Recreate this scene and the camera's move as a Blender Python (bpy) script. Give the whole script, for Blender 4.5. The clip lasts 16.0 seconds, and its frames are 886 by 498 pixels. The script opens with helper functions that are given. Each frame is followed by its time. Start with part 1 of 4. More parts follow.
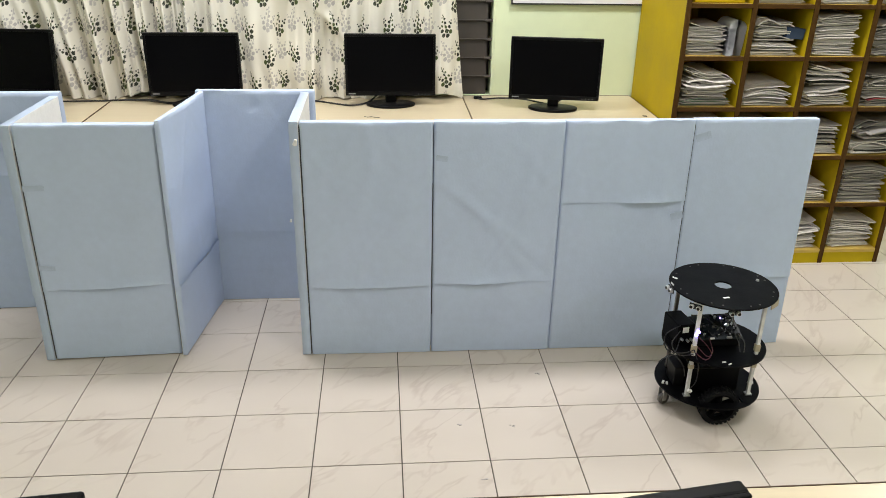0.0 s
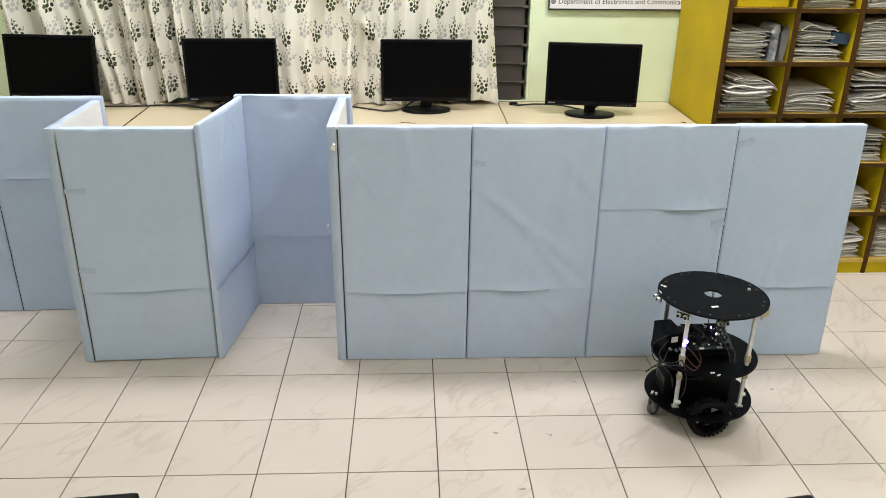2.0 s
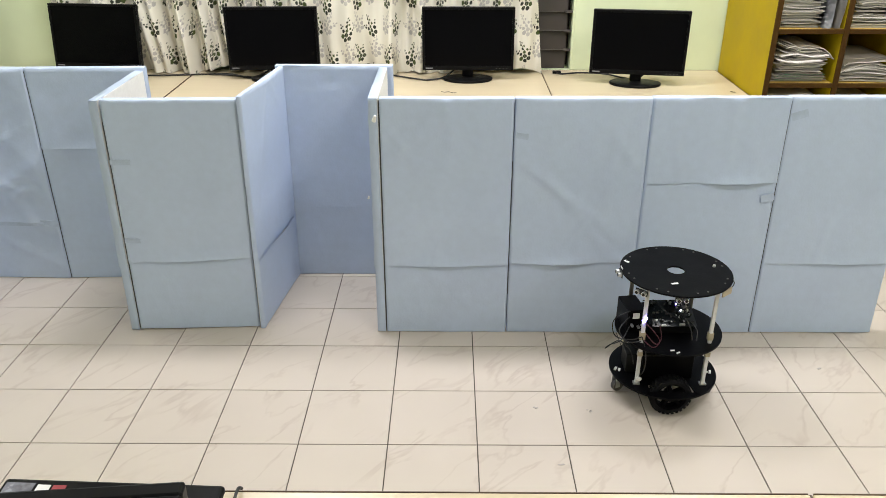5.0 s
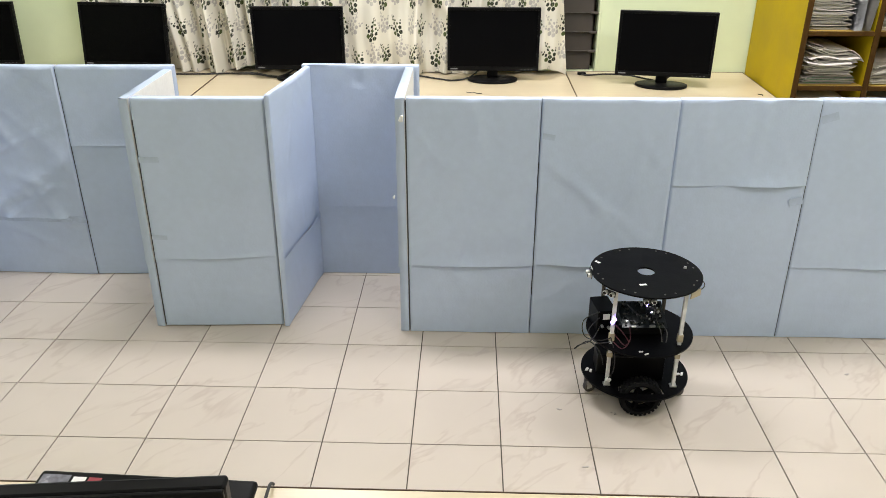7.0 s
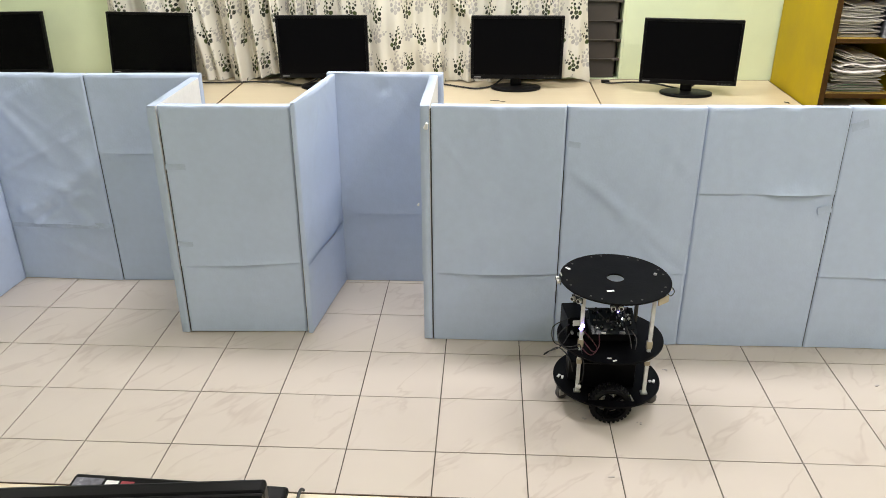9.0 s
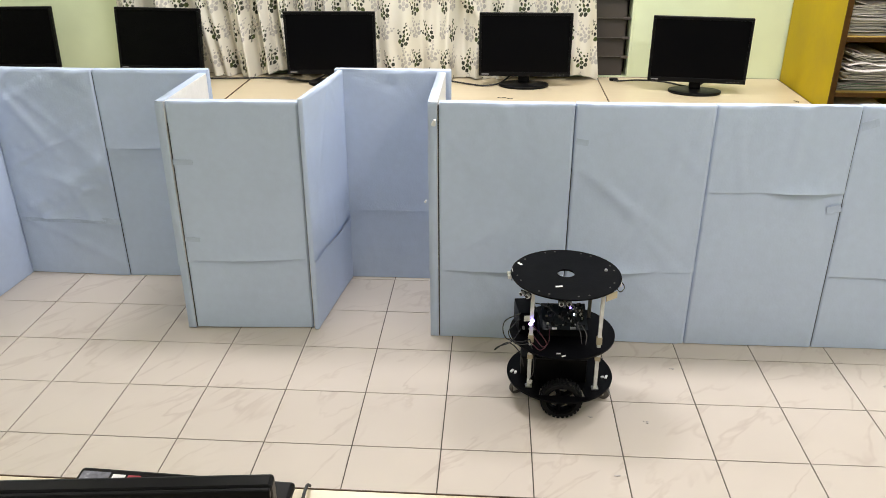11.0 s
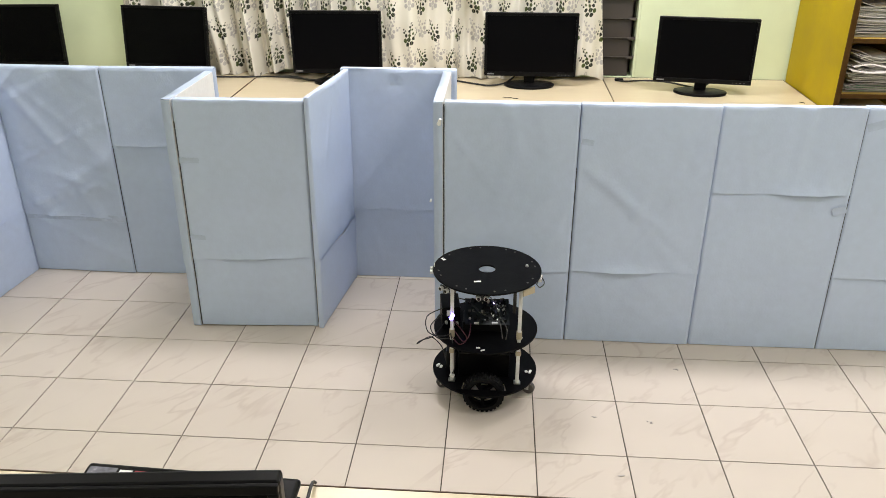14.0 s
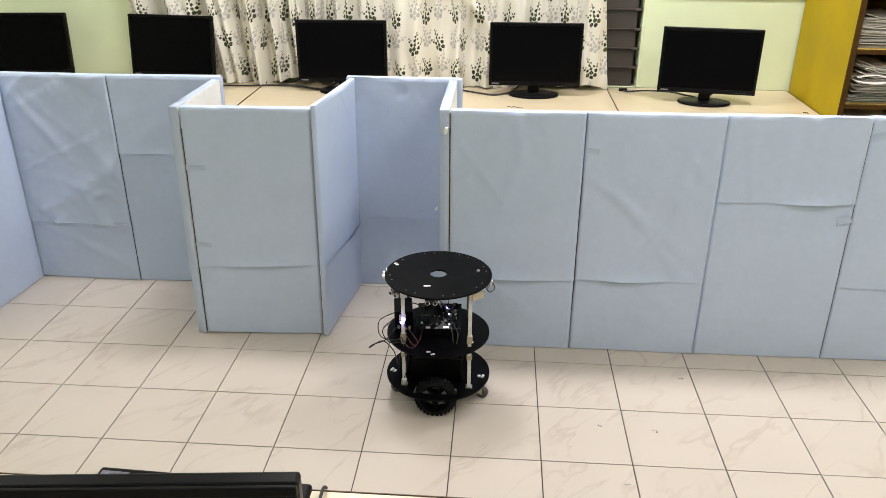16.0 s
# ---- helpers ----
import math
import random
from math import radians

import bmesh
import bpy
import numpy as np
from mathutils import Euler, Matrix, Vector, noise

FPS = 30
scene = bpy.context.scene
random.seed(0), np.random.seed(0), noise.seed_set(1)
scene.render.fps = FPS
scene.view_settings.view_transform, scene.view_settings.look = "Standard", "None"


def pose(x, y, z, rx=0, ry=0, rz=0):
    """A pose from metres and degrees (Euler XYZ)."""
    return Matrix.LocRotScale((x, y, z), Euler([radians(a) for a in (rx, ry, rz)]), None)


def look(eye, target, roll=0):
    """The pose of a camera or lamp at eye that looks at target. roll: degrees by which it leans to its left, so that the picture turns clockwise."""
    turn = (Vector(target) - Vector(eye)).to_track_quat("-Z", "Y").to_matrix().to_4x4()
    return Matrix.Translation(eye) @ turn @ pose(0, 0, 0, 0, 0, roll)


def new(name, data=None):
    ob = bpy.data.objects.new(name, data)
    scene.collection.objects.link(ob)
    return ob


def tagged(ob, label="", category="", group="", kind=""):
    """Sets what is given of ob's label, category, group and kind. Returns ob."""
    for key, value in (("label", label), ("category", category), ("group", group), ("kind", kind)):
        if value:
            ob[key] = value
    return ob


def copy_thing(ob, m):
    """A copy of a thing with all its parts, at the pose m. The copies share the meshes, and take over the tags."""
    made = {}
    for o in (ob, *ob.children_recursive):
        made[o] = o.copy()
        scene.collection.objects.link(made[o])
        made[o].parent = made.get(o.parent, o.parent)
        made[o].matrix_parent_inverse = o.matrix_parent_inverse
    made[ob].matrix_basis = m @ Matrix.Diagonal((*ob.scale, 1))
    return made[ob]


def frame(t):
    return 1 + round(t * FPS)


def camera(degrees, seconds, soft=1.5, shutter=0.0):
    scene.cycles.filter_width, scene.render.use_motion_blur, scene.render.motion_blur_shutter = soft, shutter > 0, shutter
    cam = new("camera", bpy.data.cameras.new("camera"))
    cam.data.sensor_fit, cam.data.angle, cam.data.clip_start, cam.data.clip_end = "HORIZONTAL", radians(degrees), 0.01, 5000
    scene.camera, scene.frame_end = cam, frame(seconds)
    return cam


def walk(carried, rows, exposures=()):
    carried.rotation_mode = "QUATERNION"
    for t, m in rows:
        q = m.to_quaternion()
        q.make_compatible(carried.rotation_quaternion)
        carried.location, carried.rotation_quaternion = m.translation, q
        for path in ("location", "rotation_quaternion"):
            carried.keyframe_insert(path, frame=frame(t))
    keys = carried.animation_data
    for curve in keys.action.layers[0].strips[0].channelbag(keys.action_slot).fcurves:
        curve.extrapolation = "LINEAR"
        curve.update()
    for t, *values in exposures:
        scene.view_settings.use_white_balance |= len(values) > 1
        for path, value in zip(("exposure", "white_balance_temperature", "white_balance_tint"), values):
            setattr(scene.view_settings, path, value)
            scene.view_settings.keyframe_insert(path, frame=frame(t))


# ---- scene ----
cam = camera(59.2, 16.0, 0.75)
PATH = [
    (0, (-0.053, -2.11, 1.726), (0.1, -0.288, 0.916), 1.1),
    (0.5, (-0.07, -2.109, 1.723), (0.066, -0.283, 0.918), 1.3),
    (1, (-0.084, -2.098, 1.72), (0.031, -0.269, 0.919), 1.4),
    (1.5, (-0.087, -2.092, 1.714), (0.007, -0.261, 0.917), 0.9),
    (2, (-0.088, -2.091, 1.71), (-0.005, -0.257, 0.917), 0.7),
    (2.5, (-0.089, -2.081, 1.719), (-0.023, -0.253, 0.91), 0.2),
    (3, (-0.09, -2.067, 1.728), (-0.064, -0.26, 0.871), -0.4),
    (3.5, (-0.088, -2.052, 1.729), (-0.071, -0.256, 0.85), -0.5),
    (4, (-0.087, -2.054, 1.731), (-0.073, -0.253, 0.859), -0.4),
    (6.5, (-0.122, -2.062, 1.721), (-0.18, -0.266, 0.843), 0.2),
    (7, (-0.126, -2.061, 1.724), (-0.185, -0.262, 0.853), 0.0),
    (7.5, (-0.134, -2.059, 1.723), (-0.213, -0.25, 0.876), -0.5),
    (8, (-0.14, -2.06, 1.727), (-0.236, -0.253, 0.875), -0.6),
    (8.5, (-0.145, -2.06, 1.72), (-0.251, -0.252, 0.871), -0.5),
    (9, (-0.149, -2.061, 1.719), (-0.255, -0.254, 0.868), -0.4),
    (11.5, (-0.154, -2.057, 1.713), (-0.276, -0.253, 0.857), -0.2),
    (12, (-0.153, -2.057, 1.717), (-0.272, -0.253, 0.863), -0.3),
    (12.5, (-0.151, -2.056, 1.714), (-0.266, -0.251, 0.861), -0.3),
    (13, (-0.154, -2.058, 1.712), (-0.269, -0.255, 0.854), -0.3),
    (13.5, (-0.158, -2.06, 1.713), (-0.277, -0.257, 0.855), -0.1),
    (14, (-0.159, -2.062, 1.713), (-0.288, -0.259, 0.857), 0.0),
    (14.5, (-0.164, -2.065, 1.71), (-0.294, -0.259, 0.861), 0.1),
    (15, (-0.163, -2.065, 1.715), (-0.293, -0.259, 0.865), 0.0),
    (15.5, (-0.161, -2.068, 1.715), (-0.291, -0.261, 0.868), -0.0),
    (16, (-0.178, -2.072, 1.709), (-0.309, -0.258, 0.876), 0.2),
]
walk(cam, [(t, look(eye, target, roll)) for t, eye, target, roll in PATH],
     exposures=[(0, -0.07, 6500, 10), (1.5, -0.02, 6500, 10), (3.5, 0.04, 6500, 10), (7, 0.05, 6590, 11), (16, 0.06, 6660, 12.5)])

# ---- light ----
world = bpy.data.worlds.new("world")
scene.world = world
world.use_nodes = True
world.node_tree.nodes["Background"].inputs[0].default_value = (0.80, 0.86, 1.0, 1)
world.node_tree.nodes["Background"].inputs[1].default_value = 0.015
scene.view_settings.exposure = 0.0
# x, y, power: fittings on a 1.9 m grid, some unlit; (-0.8, -2.68) is added fill
LAMPS = [(-2.7, 1.12, 12), (-0.8, 1.12, 37), (1.1, 1.12, 31), (3.0, 1.12, 31),
         (-2.7, -0.78, 11), (1.1, -0.78, 24), (-0.8, -2.68, 15), (3.0, -2.68, 33)]
CEILING = 2.95
WALL_Y = 2.19


# ---- materials ----
def material(name, colour, rough=0.5, metal=0.0, grain=0.0, scale=20.0, bump=0.0, bump_scale=60.0, island=0.0, random_tint=0.0, spec=0.5):
    """Base colour with cloudy variation at two scales, and fine relief."""
    m = bpy.data.materials.new(name)
    m.use_nodes = True
    n, l = m.node_tree.nodes, m.node_tree.links
    b = n["Principled BSDF"]
    b.inputs["Roughness"].default_value = rough
    b.inputs["Metallic"].default_value = metal
    b.inputs["Specular IOR Level"].default_value = spec
    c = (*colour, 1)
    b.inputs["Base Color"].default_value = c
    co = n.new("ShaderNodeTexCoord")
    out = None
    if grain > 0:
        fac = []
        for s, d in ((scale, 6), (scale * 0.17, 2)):
            t = n.new("ShaderNodeTexNoise")
            t.inputs["Scale"].default_value, t.inputs["Detail"].default_value = s, d
            l.new(co.outputs["Object"], t.inputs["Vector"])
            fac.append(t.outputs["Fac"])
        add = n.new("ShaderNodeMath")
        l.new(fac[0], add.inputs[0]), l.new(fac[1], add.inputs[1])
        mr = n.new("ShaderNodeMapRange")
        mr.inputs["From Min"].default_value, mr.inputs["From Max"].default_value = 0.7, 1.3
        mr.inputs["To Min"].default_value, mr.inputs["To Max"].default_value = 1 - grain, 1 + grain
        l.new(add.outputs[0], mr.inputs["Value"])
        out = mr.outputs[0]
        r = n.new("ShaderNodeMapRange")
        r.inputs["From Min"].default_value, r.inputs["From Max"].default_value = 0.7, 1.3
        r.inputs["To Min"].default_value, r.inputs["To Max"].default_value = max(rough - 0.08, 0.02), min(rough + 0.08, 1)
        l.new(add.outputs[0], r.inputs["Value"])
        l.new(r.outputs[0], b.inputs["Roughness"])
    if island > 0 or random_tint > 0:
        if island > 0:
            g = n.new("ShaderNodeNewGeometry").outputs["Random Per Island"]
        else:
            g = n.new("ShaderNodeObjectInfo").outputs["Random"]
        a = max(island, random_tint)
        mr = n.new("ShaderNodeMapRange")
        mr.inputs["To Min"].default_value, mr.inputs["To Max"].default_value = 1 - a, 1 + a
        l.new(g, mr.inputs["Value"])
        if out is None:
            out = mr.outputs[0]
        else:
            mu = n.new("ShaderNodeMath")
            mu.operation = "MULTIPLY"
            l.new(out, mu.inputs[0]), l.new(mr.outputs[0], mu.inputs[1])
            out = mu.outputs[0]
    if out is not None:
        mix = n.new("ShaderNodeVectorMath")
        mix.operation = "SCALE"
        mix.inputs[0].default_value = colour
        l.new(out, mix.inputs["Scale"])
        l.new(mix.outputs[0], b.inputs["Base Color"])
    if bump > 0:
        t = n.new("ShaderNodeTexNoise")
        t.inputs["Scale"].default_value, t.inputs["Detail"].default_value = bump_scale, 4
        l.new(co.outputs["Object"], t.inputs["Vector"])
        bp = n.new("ShaderNodeBump")
        bp.inputs["Strength"].default_value, bp.inputs["Distance"].default_value = bump, 0.01
        l.new(t.outputs["Fac"], bp.inputs["Height"])
        l.new(bp.outputs[0], b.inputs["Normal"])
    return m


def glow(name, colour, strength):
    m = bpy.data.materials.new(name)
    m.use_nodes = True
    b = m.node_tree.nodes["Principled BSDF"]
    b.inputs["Base Color"].default_value = (*colour, 1)
    b.inputs["Emission Color"].default_value = (*colour, 1)
    b.inputs["Emission Strength"].default_value = strength
    return m


def tile_material():
    """Glazed cream tile with thin brownish veins, shifted from tile to tile."""
    m = material("glazed_tile", (0.60, 0.53, 0.46), 0.22, spec=0.45)
    n, l = m.node_tree.nodes, m.node_tree.links
    b = n["Principled BSDF"]
    co, ob = n.new("ShaderNodeTexCoord"), n.new("ShaderNodeObjectInfo")
    sc = n.new("ShaderNodeVectorMath")
    sc.operation = "SCALE"
    sc.inputs[0].default_value = (37, 53, 11)
    l.new(ob.outputs["Random"], sc.inputs["Scale"])
    ad = n.new("ShaderNodeVectorMath")
    l.new(co.outputs["Object"], ad.inputs[0]), l.new(sc.outputs[0], ad.inputs[1])
    # veins: a thin band where a warped noise crosses its middle
    v = n.new("ShaderNodeTexNoise")
    v.inputs["Scale"].default_value, v.inputs["Detail"].default_value, v.inputs["Distortion"].default_value = 1.0, 4.5, 0.55
    rot, st = n.new("ShaderNodeMapping"), n.new("ShaderNodeMapping")
    rot.inputs["Rotation"].default_value = (0, 0, radians(-48))
    st.inputs["Scale"].default_value = (2.0, 5.6, 5)
    l.new(ad.outputs[0], rot.inputs["Vector"])
    l.new(rot.outputs[0], st.inputs["Vector"])
    l.new(st.outputs[0], v.inputs["Vector"])
    s = n.new("ShaderNodeMath")
    s.operation = "SUBTRACT"
    s.inputs[1].default_value = 0.5
    l.new(v.outputs["Fac"], s.inputs[0])
    a = n.new("ShaderNodeMath")
    a.operation = "ABSOLUTE"
    l.new(s.outputs[0], a.inputs[0])
    r = n.new("ShaderNodeMapRange")
    r.inputs["From Min"].default_value, r.inputs["From Max"].default_value = 0.0, 0.026
    r.inputs["To Min"].default_value, r.inputs["To Max"].default_value = 1, 0
    l.new(a.outputs[0], r.inputs["Value"])
    # veins fade in and out
    f = n.new("ShaderNodeTexNoise")
    f.inputs["Scale"].default_value = 5.0
    l.new(ad.outputs[0], f.inputs["Vector"])
    fr = n.new("ShaderNodeMapRange")
    fr.inputs["From Min"].default_value, fr.inputs["From Max"].default_value = 0.34, 0.62
    fr.inputs["To Max"].default_value = 0.34
    l.new(f.outputs["Fac"], fr.inputs["Value"])
    mu = n.new("ShaderNodeMath")
    mu.operation = "MULTIPLY"
    l.new(r.outputs[0], mu.inputs[0]), l.new(fr.outputs[0], mu.inputs[1])
    # cloudy ground
    c = n.new("ShaderNodeTexNoise")
    c.inputs["Scale"].default_value, c.inputs["Detail"].default_value = 4, 2
    l.new(ad.outputs[0], c.inputs["Vector"])
    mix1 = n.new("ShaderNodeMix")
    mix1.data_type = "RGBA"
    mix1.inputs["A"].default_value, mix1.inputs["B"].default_value = (0.586, 0.521, 0.453, 1), (0.527, 0.466, 0.400, 1)
    l.new(c.outputs["Fac"], mix1.inputs["Factor"])
    mix2 = n.new("ShaderNodeMix")
    mix2.data_type = "RGBA"
    mix2.inputs["B"].default_value = (0.34, 0.26, 0.21, 1)
    l.new(mu.outputs[0], mix2.inputs["Factor"])
    l.new(mix1.outputs["Result"], mix2.inputs["A"])
    l.new(mix2.outputs["Result"], b.inputs["Base Color"])
    rr = n.new("ShaderNodeMapRange")
    rr.inputs["To Min"].default_value, rr.inputs["To Max"].default_value = 0.26, 0.34
    l.new(c.outputs["Fac"], rr.inputs["Value"])
    l.new(rr.outputs[0], b.inputs["Roughness"])
    return m


def wood_material(name, colour, dark, rough=0.35, axis=0, ring=9.0):
    """Laminate or board with long grain along one axis."""
    m = material(name, colour, rough)
    n, l = m.node_tree.nodes, m.node_tree.links
    b = n["Principled BSDF"]
    co, mp = n.new("ShaderNodeTexCoord"), n.new("ShaderNodeMapping")
    s = [ring * 6, ring * 6, ring * 6]
    s[axis] = ring * 0.35
    mp.inputs["Scale"].default_value = s
    l.new(co.outputs["Object"], mp.inputs["Vector"])
    t = n.new("ShaderNodeTexNoise")
    t.inputs["Scale"].default_value, t.inputs["Detail"].default_value, t.inputs["Distortion"].default_value = 1.0, 6, 0.4
    l.new(mp.outputs[0], t.inputs["Vector"])
    mix = n.new("ShaderNodeMix")
    mix.data_type = "RGBA"
    mix.inputs["A"].default_value, mix.inputs["B"].default_value = (*colour, 1), (*dark, 1)
    l.new(t.outputs["Fac"], mix.inputs["Factor"])
    l.new(mix.outputs["Result"], b.inputs["Base Color"])
    return m


def cloth_material():
    """Curtain cloth: the printed sprigs come from the mesh's own colours."""
    m = material("printed_curtain", (0.8, 0.78, 0.7), 0.85, bump=0.15, bump_scale=400)
    n, l = m.node_tree.nodes, m.node_tree.links
    a = n.new("ShaderNodeVertexColor")
    a.layer_name = "print"
    l.new(a.outputs["Color"], n["Principled BSDF"].inputs["Base Color"])
    return m


M_TILE = tile_material()
M_GROUT = material("dark_grout", (0.085, 0.070, 0.055), 0.9, grain=0.2, scale=40)
M_WALL = material("pale_green_paint", (0.70, 0.78, 0.53), 0.6, grain=0.06, scale=6, bump=0.06, bump_scale=120)
def wrinkled(m):
    """Soft wrinkles over the paper's fine fibre relief."""
    n, l = m.node_tree.nodes, m.node_tree.links
    t = n.new("ShaderNodeTexNoise")
    t.inputs["Scale"].default_value, t.inputs["Detail"].default_value, t.inputs["Distortion"].default_value = 2.8, 2.5, 0.9
    l.new(n["Texture Coordinate"].outputs["Object"], t.inputs["Vector"])
    b = n.new("ShaderNodeBump")
    b.inputs["Strength"].default_value, b.inputs["Distance"].default_value = 0.35, 0.03
    l.new(t.outputs["Fac"], b.inputs["Height"])
    l.new(n["Bump"].outputs[0], b.inputs["Normal"])
    l.new(b.outputs[0], n["Principled BSDF"].inputs["Normal"])
    return m


M_PAPER = material("pale_blue_paper", (0.485, 0.570, 0.735), 0.55, grain=0.035, scale=30, bump=0.09, bump_scale=120, spec=0.35)
wrinkled(M_PAPER)
M_FOAM = material("white_foam_board", (0.80, 0.80, 0.80), 0.75, grain=0.05, scale=60, bump=0.12, bump_scale=250)
M_TAPE = material("clear_tape", (0.45, 0.53, 0.685), 0.16, grain=0.1, scale=40, bump=0.25, bump_scale=45, spec=0.6)
M_DESK = wood_material("beech_laminate", (0.66, 0.565, 0.395), (0.59, 0.49, 0.325), 0.32)
M_DESK_EDGE = material("dark_edge_band", (0.10, 0.06, 0.035), 0.5, grain=0.2)
M_YELLOW = material("mustard_paint", (0.48, 0.35, 0.008), 0.55, grain=0.12, scale=7, bump=0.05, bump_scale=60, spec=0.12)
M_BROWN = wood_material("brown_edge_paint", (0.075, 0.034, 0.004), (0.040, 0.017, 0.003), 0.6, axis=2)
M_BROWN.node_tree.nodes["Principled BSDF"].inputs["Specular IOR Level"].default_value = 0.15
M_LEDGE = material("ochre_paint", (0.50, 0.34, 0.07), 0.45, grain=0.15, scale=9)
M_SHEETS = material("stacked_paper", (0.60, 0.565, 0.53), 0.8, random_tint=0.30, bump=0.1, bump_scale=90)
M_SHEETS_GREY = material("stacked_grey_paper", (0.36, 0.335, 0.31), 0.8, random_tint=0.4, bump=0.1, bump_scale=90)
M_COVER_GREEN = material("green_folder", (0.05, 0.16, 0.07), 0.6, grain=0.1)
M_COVER_BLUE = material("blue_cover", (0.03, 0.06, 0.13), 0.5, grain=0.1)
M_COVER_RED = material("red_cover", (0.30, 0.03, 0.04), 0.5, grain=0.1)
M_BEZEL = material("black_plastic", (0.0042, 0.0042, 0.0046), 0.36, grain=0.1, scale=90, spec=0.10)
M_SCREEN = material("dark_screen", (0.0015, 0.0015, 0.002), 0.25, spec=0.06)
M_BADGE = material("grey_print", (0.20, 0.20, 0.21), 0.5)
M_CABLE = material("black_cable", (0.012, 0.012, 0.012), 0.5)
M_LOUVRE = material("brown_glass_slat", (0.036, 0.027, 0.021), 0.5, grain=0.2, scale=12)
M_STEEL = material("pale_metal", (0.62, 0.62, 0.60), 0.35, metal=0.9, grain=0.1)
M_CURTAIN = cloth_material()
M_WORN = material("worn_slat_edge", (0.075, 0.063, 0.054), 0.6, grain=0.3, scale=50)
M_SIGN = material("white_sign_board", (0.80, 0.78, 0.80), 0.35, grain=0.02)
# sign lettering, and the dark strips that stand in for joint shade
M_INK_SHADE = material("ink_and_joint_shade", (0.05, 0.05, 0.06), 0.6)
M_FRAME = material("black_frame", (0.02, 0.02, 0.02), 0.4)
M_ROBOT = material("matt_black_plate", (0.0022, 0.0022, 0.0026), 0.42, grain=0.25, scale=14, bump=0.03, bump_scale=120, spec=0.07)
M_EDGE = material("plate_screw", (0.12, 0.11, 0.10), 0.45, metal=0.4)
M_POST = material("white_post", (0.66, 0.66, 0.65), 0.4, grain=0.25, scale=30)
M_KRAFT = material("yellowed_tape", (0.42, 0.36, 0.25), 0.5, grain=0.1)
M_RUBBER = material("tyre_rubber", (0.007, 0.007, 0.0075), 0.7, grain=0.3, scale=60, spec=0.15)
M_RIM = material("black_rim", (0.002, 0.002, 0.0025), 0.6, spec=0.05)
M_PCB = material("dark_circuit_board", (0.006, 0.010, 0.013), 0.4, grain=0.3, scale=60)
M_CHIP = material("chip_black", (0.006, 0.006, 0.006), 0.4, spec=0.25)
M_SILVER = material("bright_connector", (0.75, 0.75, 0.75), 0.3, metal=0.8)
M_LABEL = material("white_label", (0.80, 0.80, 0.78), 0.6)
M_RED_WIRE = material("maroon_wire", (0.06, 0.008, 0.015), 0.5)
M_GREY_WIRE = material("grey_wire", (0.07, 0.065, 0.065), 0.5)
M_LED_BLUE = glow("blue_led", (0.24, 0.17, 1.0), 16)
M_LED_WHITE = glow("white_led", (0.7, 0.75, 1.0), 12)
M_TUBE = glow("lit_diffuser", (1.0, 0.97, 0.9), 6)
M_FITTING = material("white_enamel", (0.8, 0.8, 0.8), 0.4)
M_CEILING = material("white_ceiling", (0.80, 0.80, 0.78), 0.8, grain=0.03)
M_STICKER = material("grey_sticker", (0.16, 0.16, 0.19), 0.25, grain=0.5, scale=70)
M_DEBRIS = material("grey_debris", (0.42, 0.39, 0.36), 0.8)


# ---- mesh helpers ----
def part(name, bm, mat, parent=None, label="", smooth=False):
    me = bpy.data.meshes.new(name)
    bm.to_mesh(me)
    bm.free()
    me.materials.append(mat)
    if smooth:
        for p in me.polygons:
            p.use_smooth = True
    ob = new(name, me)
    if parent is not None:
        ob.parent = parent
    if label:
        tagged(ob, label)
    return ob


def thing(name, label, category, m, group="", kind=""):
    ob = new(name)
    ob.empty_display_size = 0.05
    ob.matrix_basis = m
    return tagged(ob, label, category, group, kind)


def box(x0, x1, y0, y1, z0, z1, bevel=0.0, seg=2, bm=None):
    own = bm is None
    bm = bmesh.new() if own else bm
    r = bmesh.ops.create_cube(bm, size=1)
    bmesh.ops.scale(bm, vec=(x1 - x0, y1 - y0, z1 - z0), verts=r["verts"])
    bmesh.ops.translate(bm, vec=((x0 + x1) / 2, (y0 + y1) / 2, (z0 + z1) / 2), verts=r["verts"])
    if bevel > 0:
        ed = list({e for v in r["verts"] for e in v.link_edges})
        bmesh.ops.bevel(bm, geom=ed, offset=bevel, segments=seg, affect="EDGES", profile=0.5)
    return bm


def prism(pts, z0, z1, bevel=0.0):
    """An outline in x and y, drawn up from z0 to z1."""
    bm = bmesh.new()
    f = bm.faces.new([bm.verts.new((x, y, z0)) for x, y in pts])
    r = bmesh.ops.extrude_face_region(bm, geom=[f])
    bmesh.ops.translate(bm, vec=(0, 0, z1 - z0), verts=[v for v in r["geom"] if isinstance(v, bmesh.types.BMVert)])
    bmesh.ops.recalc_face_normals(bm, faces=bm.faces[:])
    if bevel > 0:
        ed = [e for e in bm.edges if abs(e.verts[0].co.z - e.verts[1].co.z) < 1e-6]
        bmesh.ops.bevel(bm, geom=ed, offset=bevel, segments=2, affect="EDGES", profile=0.5)
    return bm


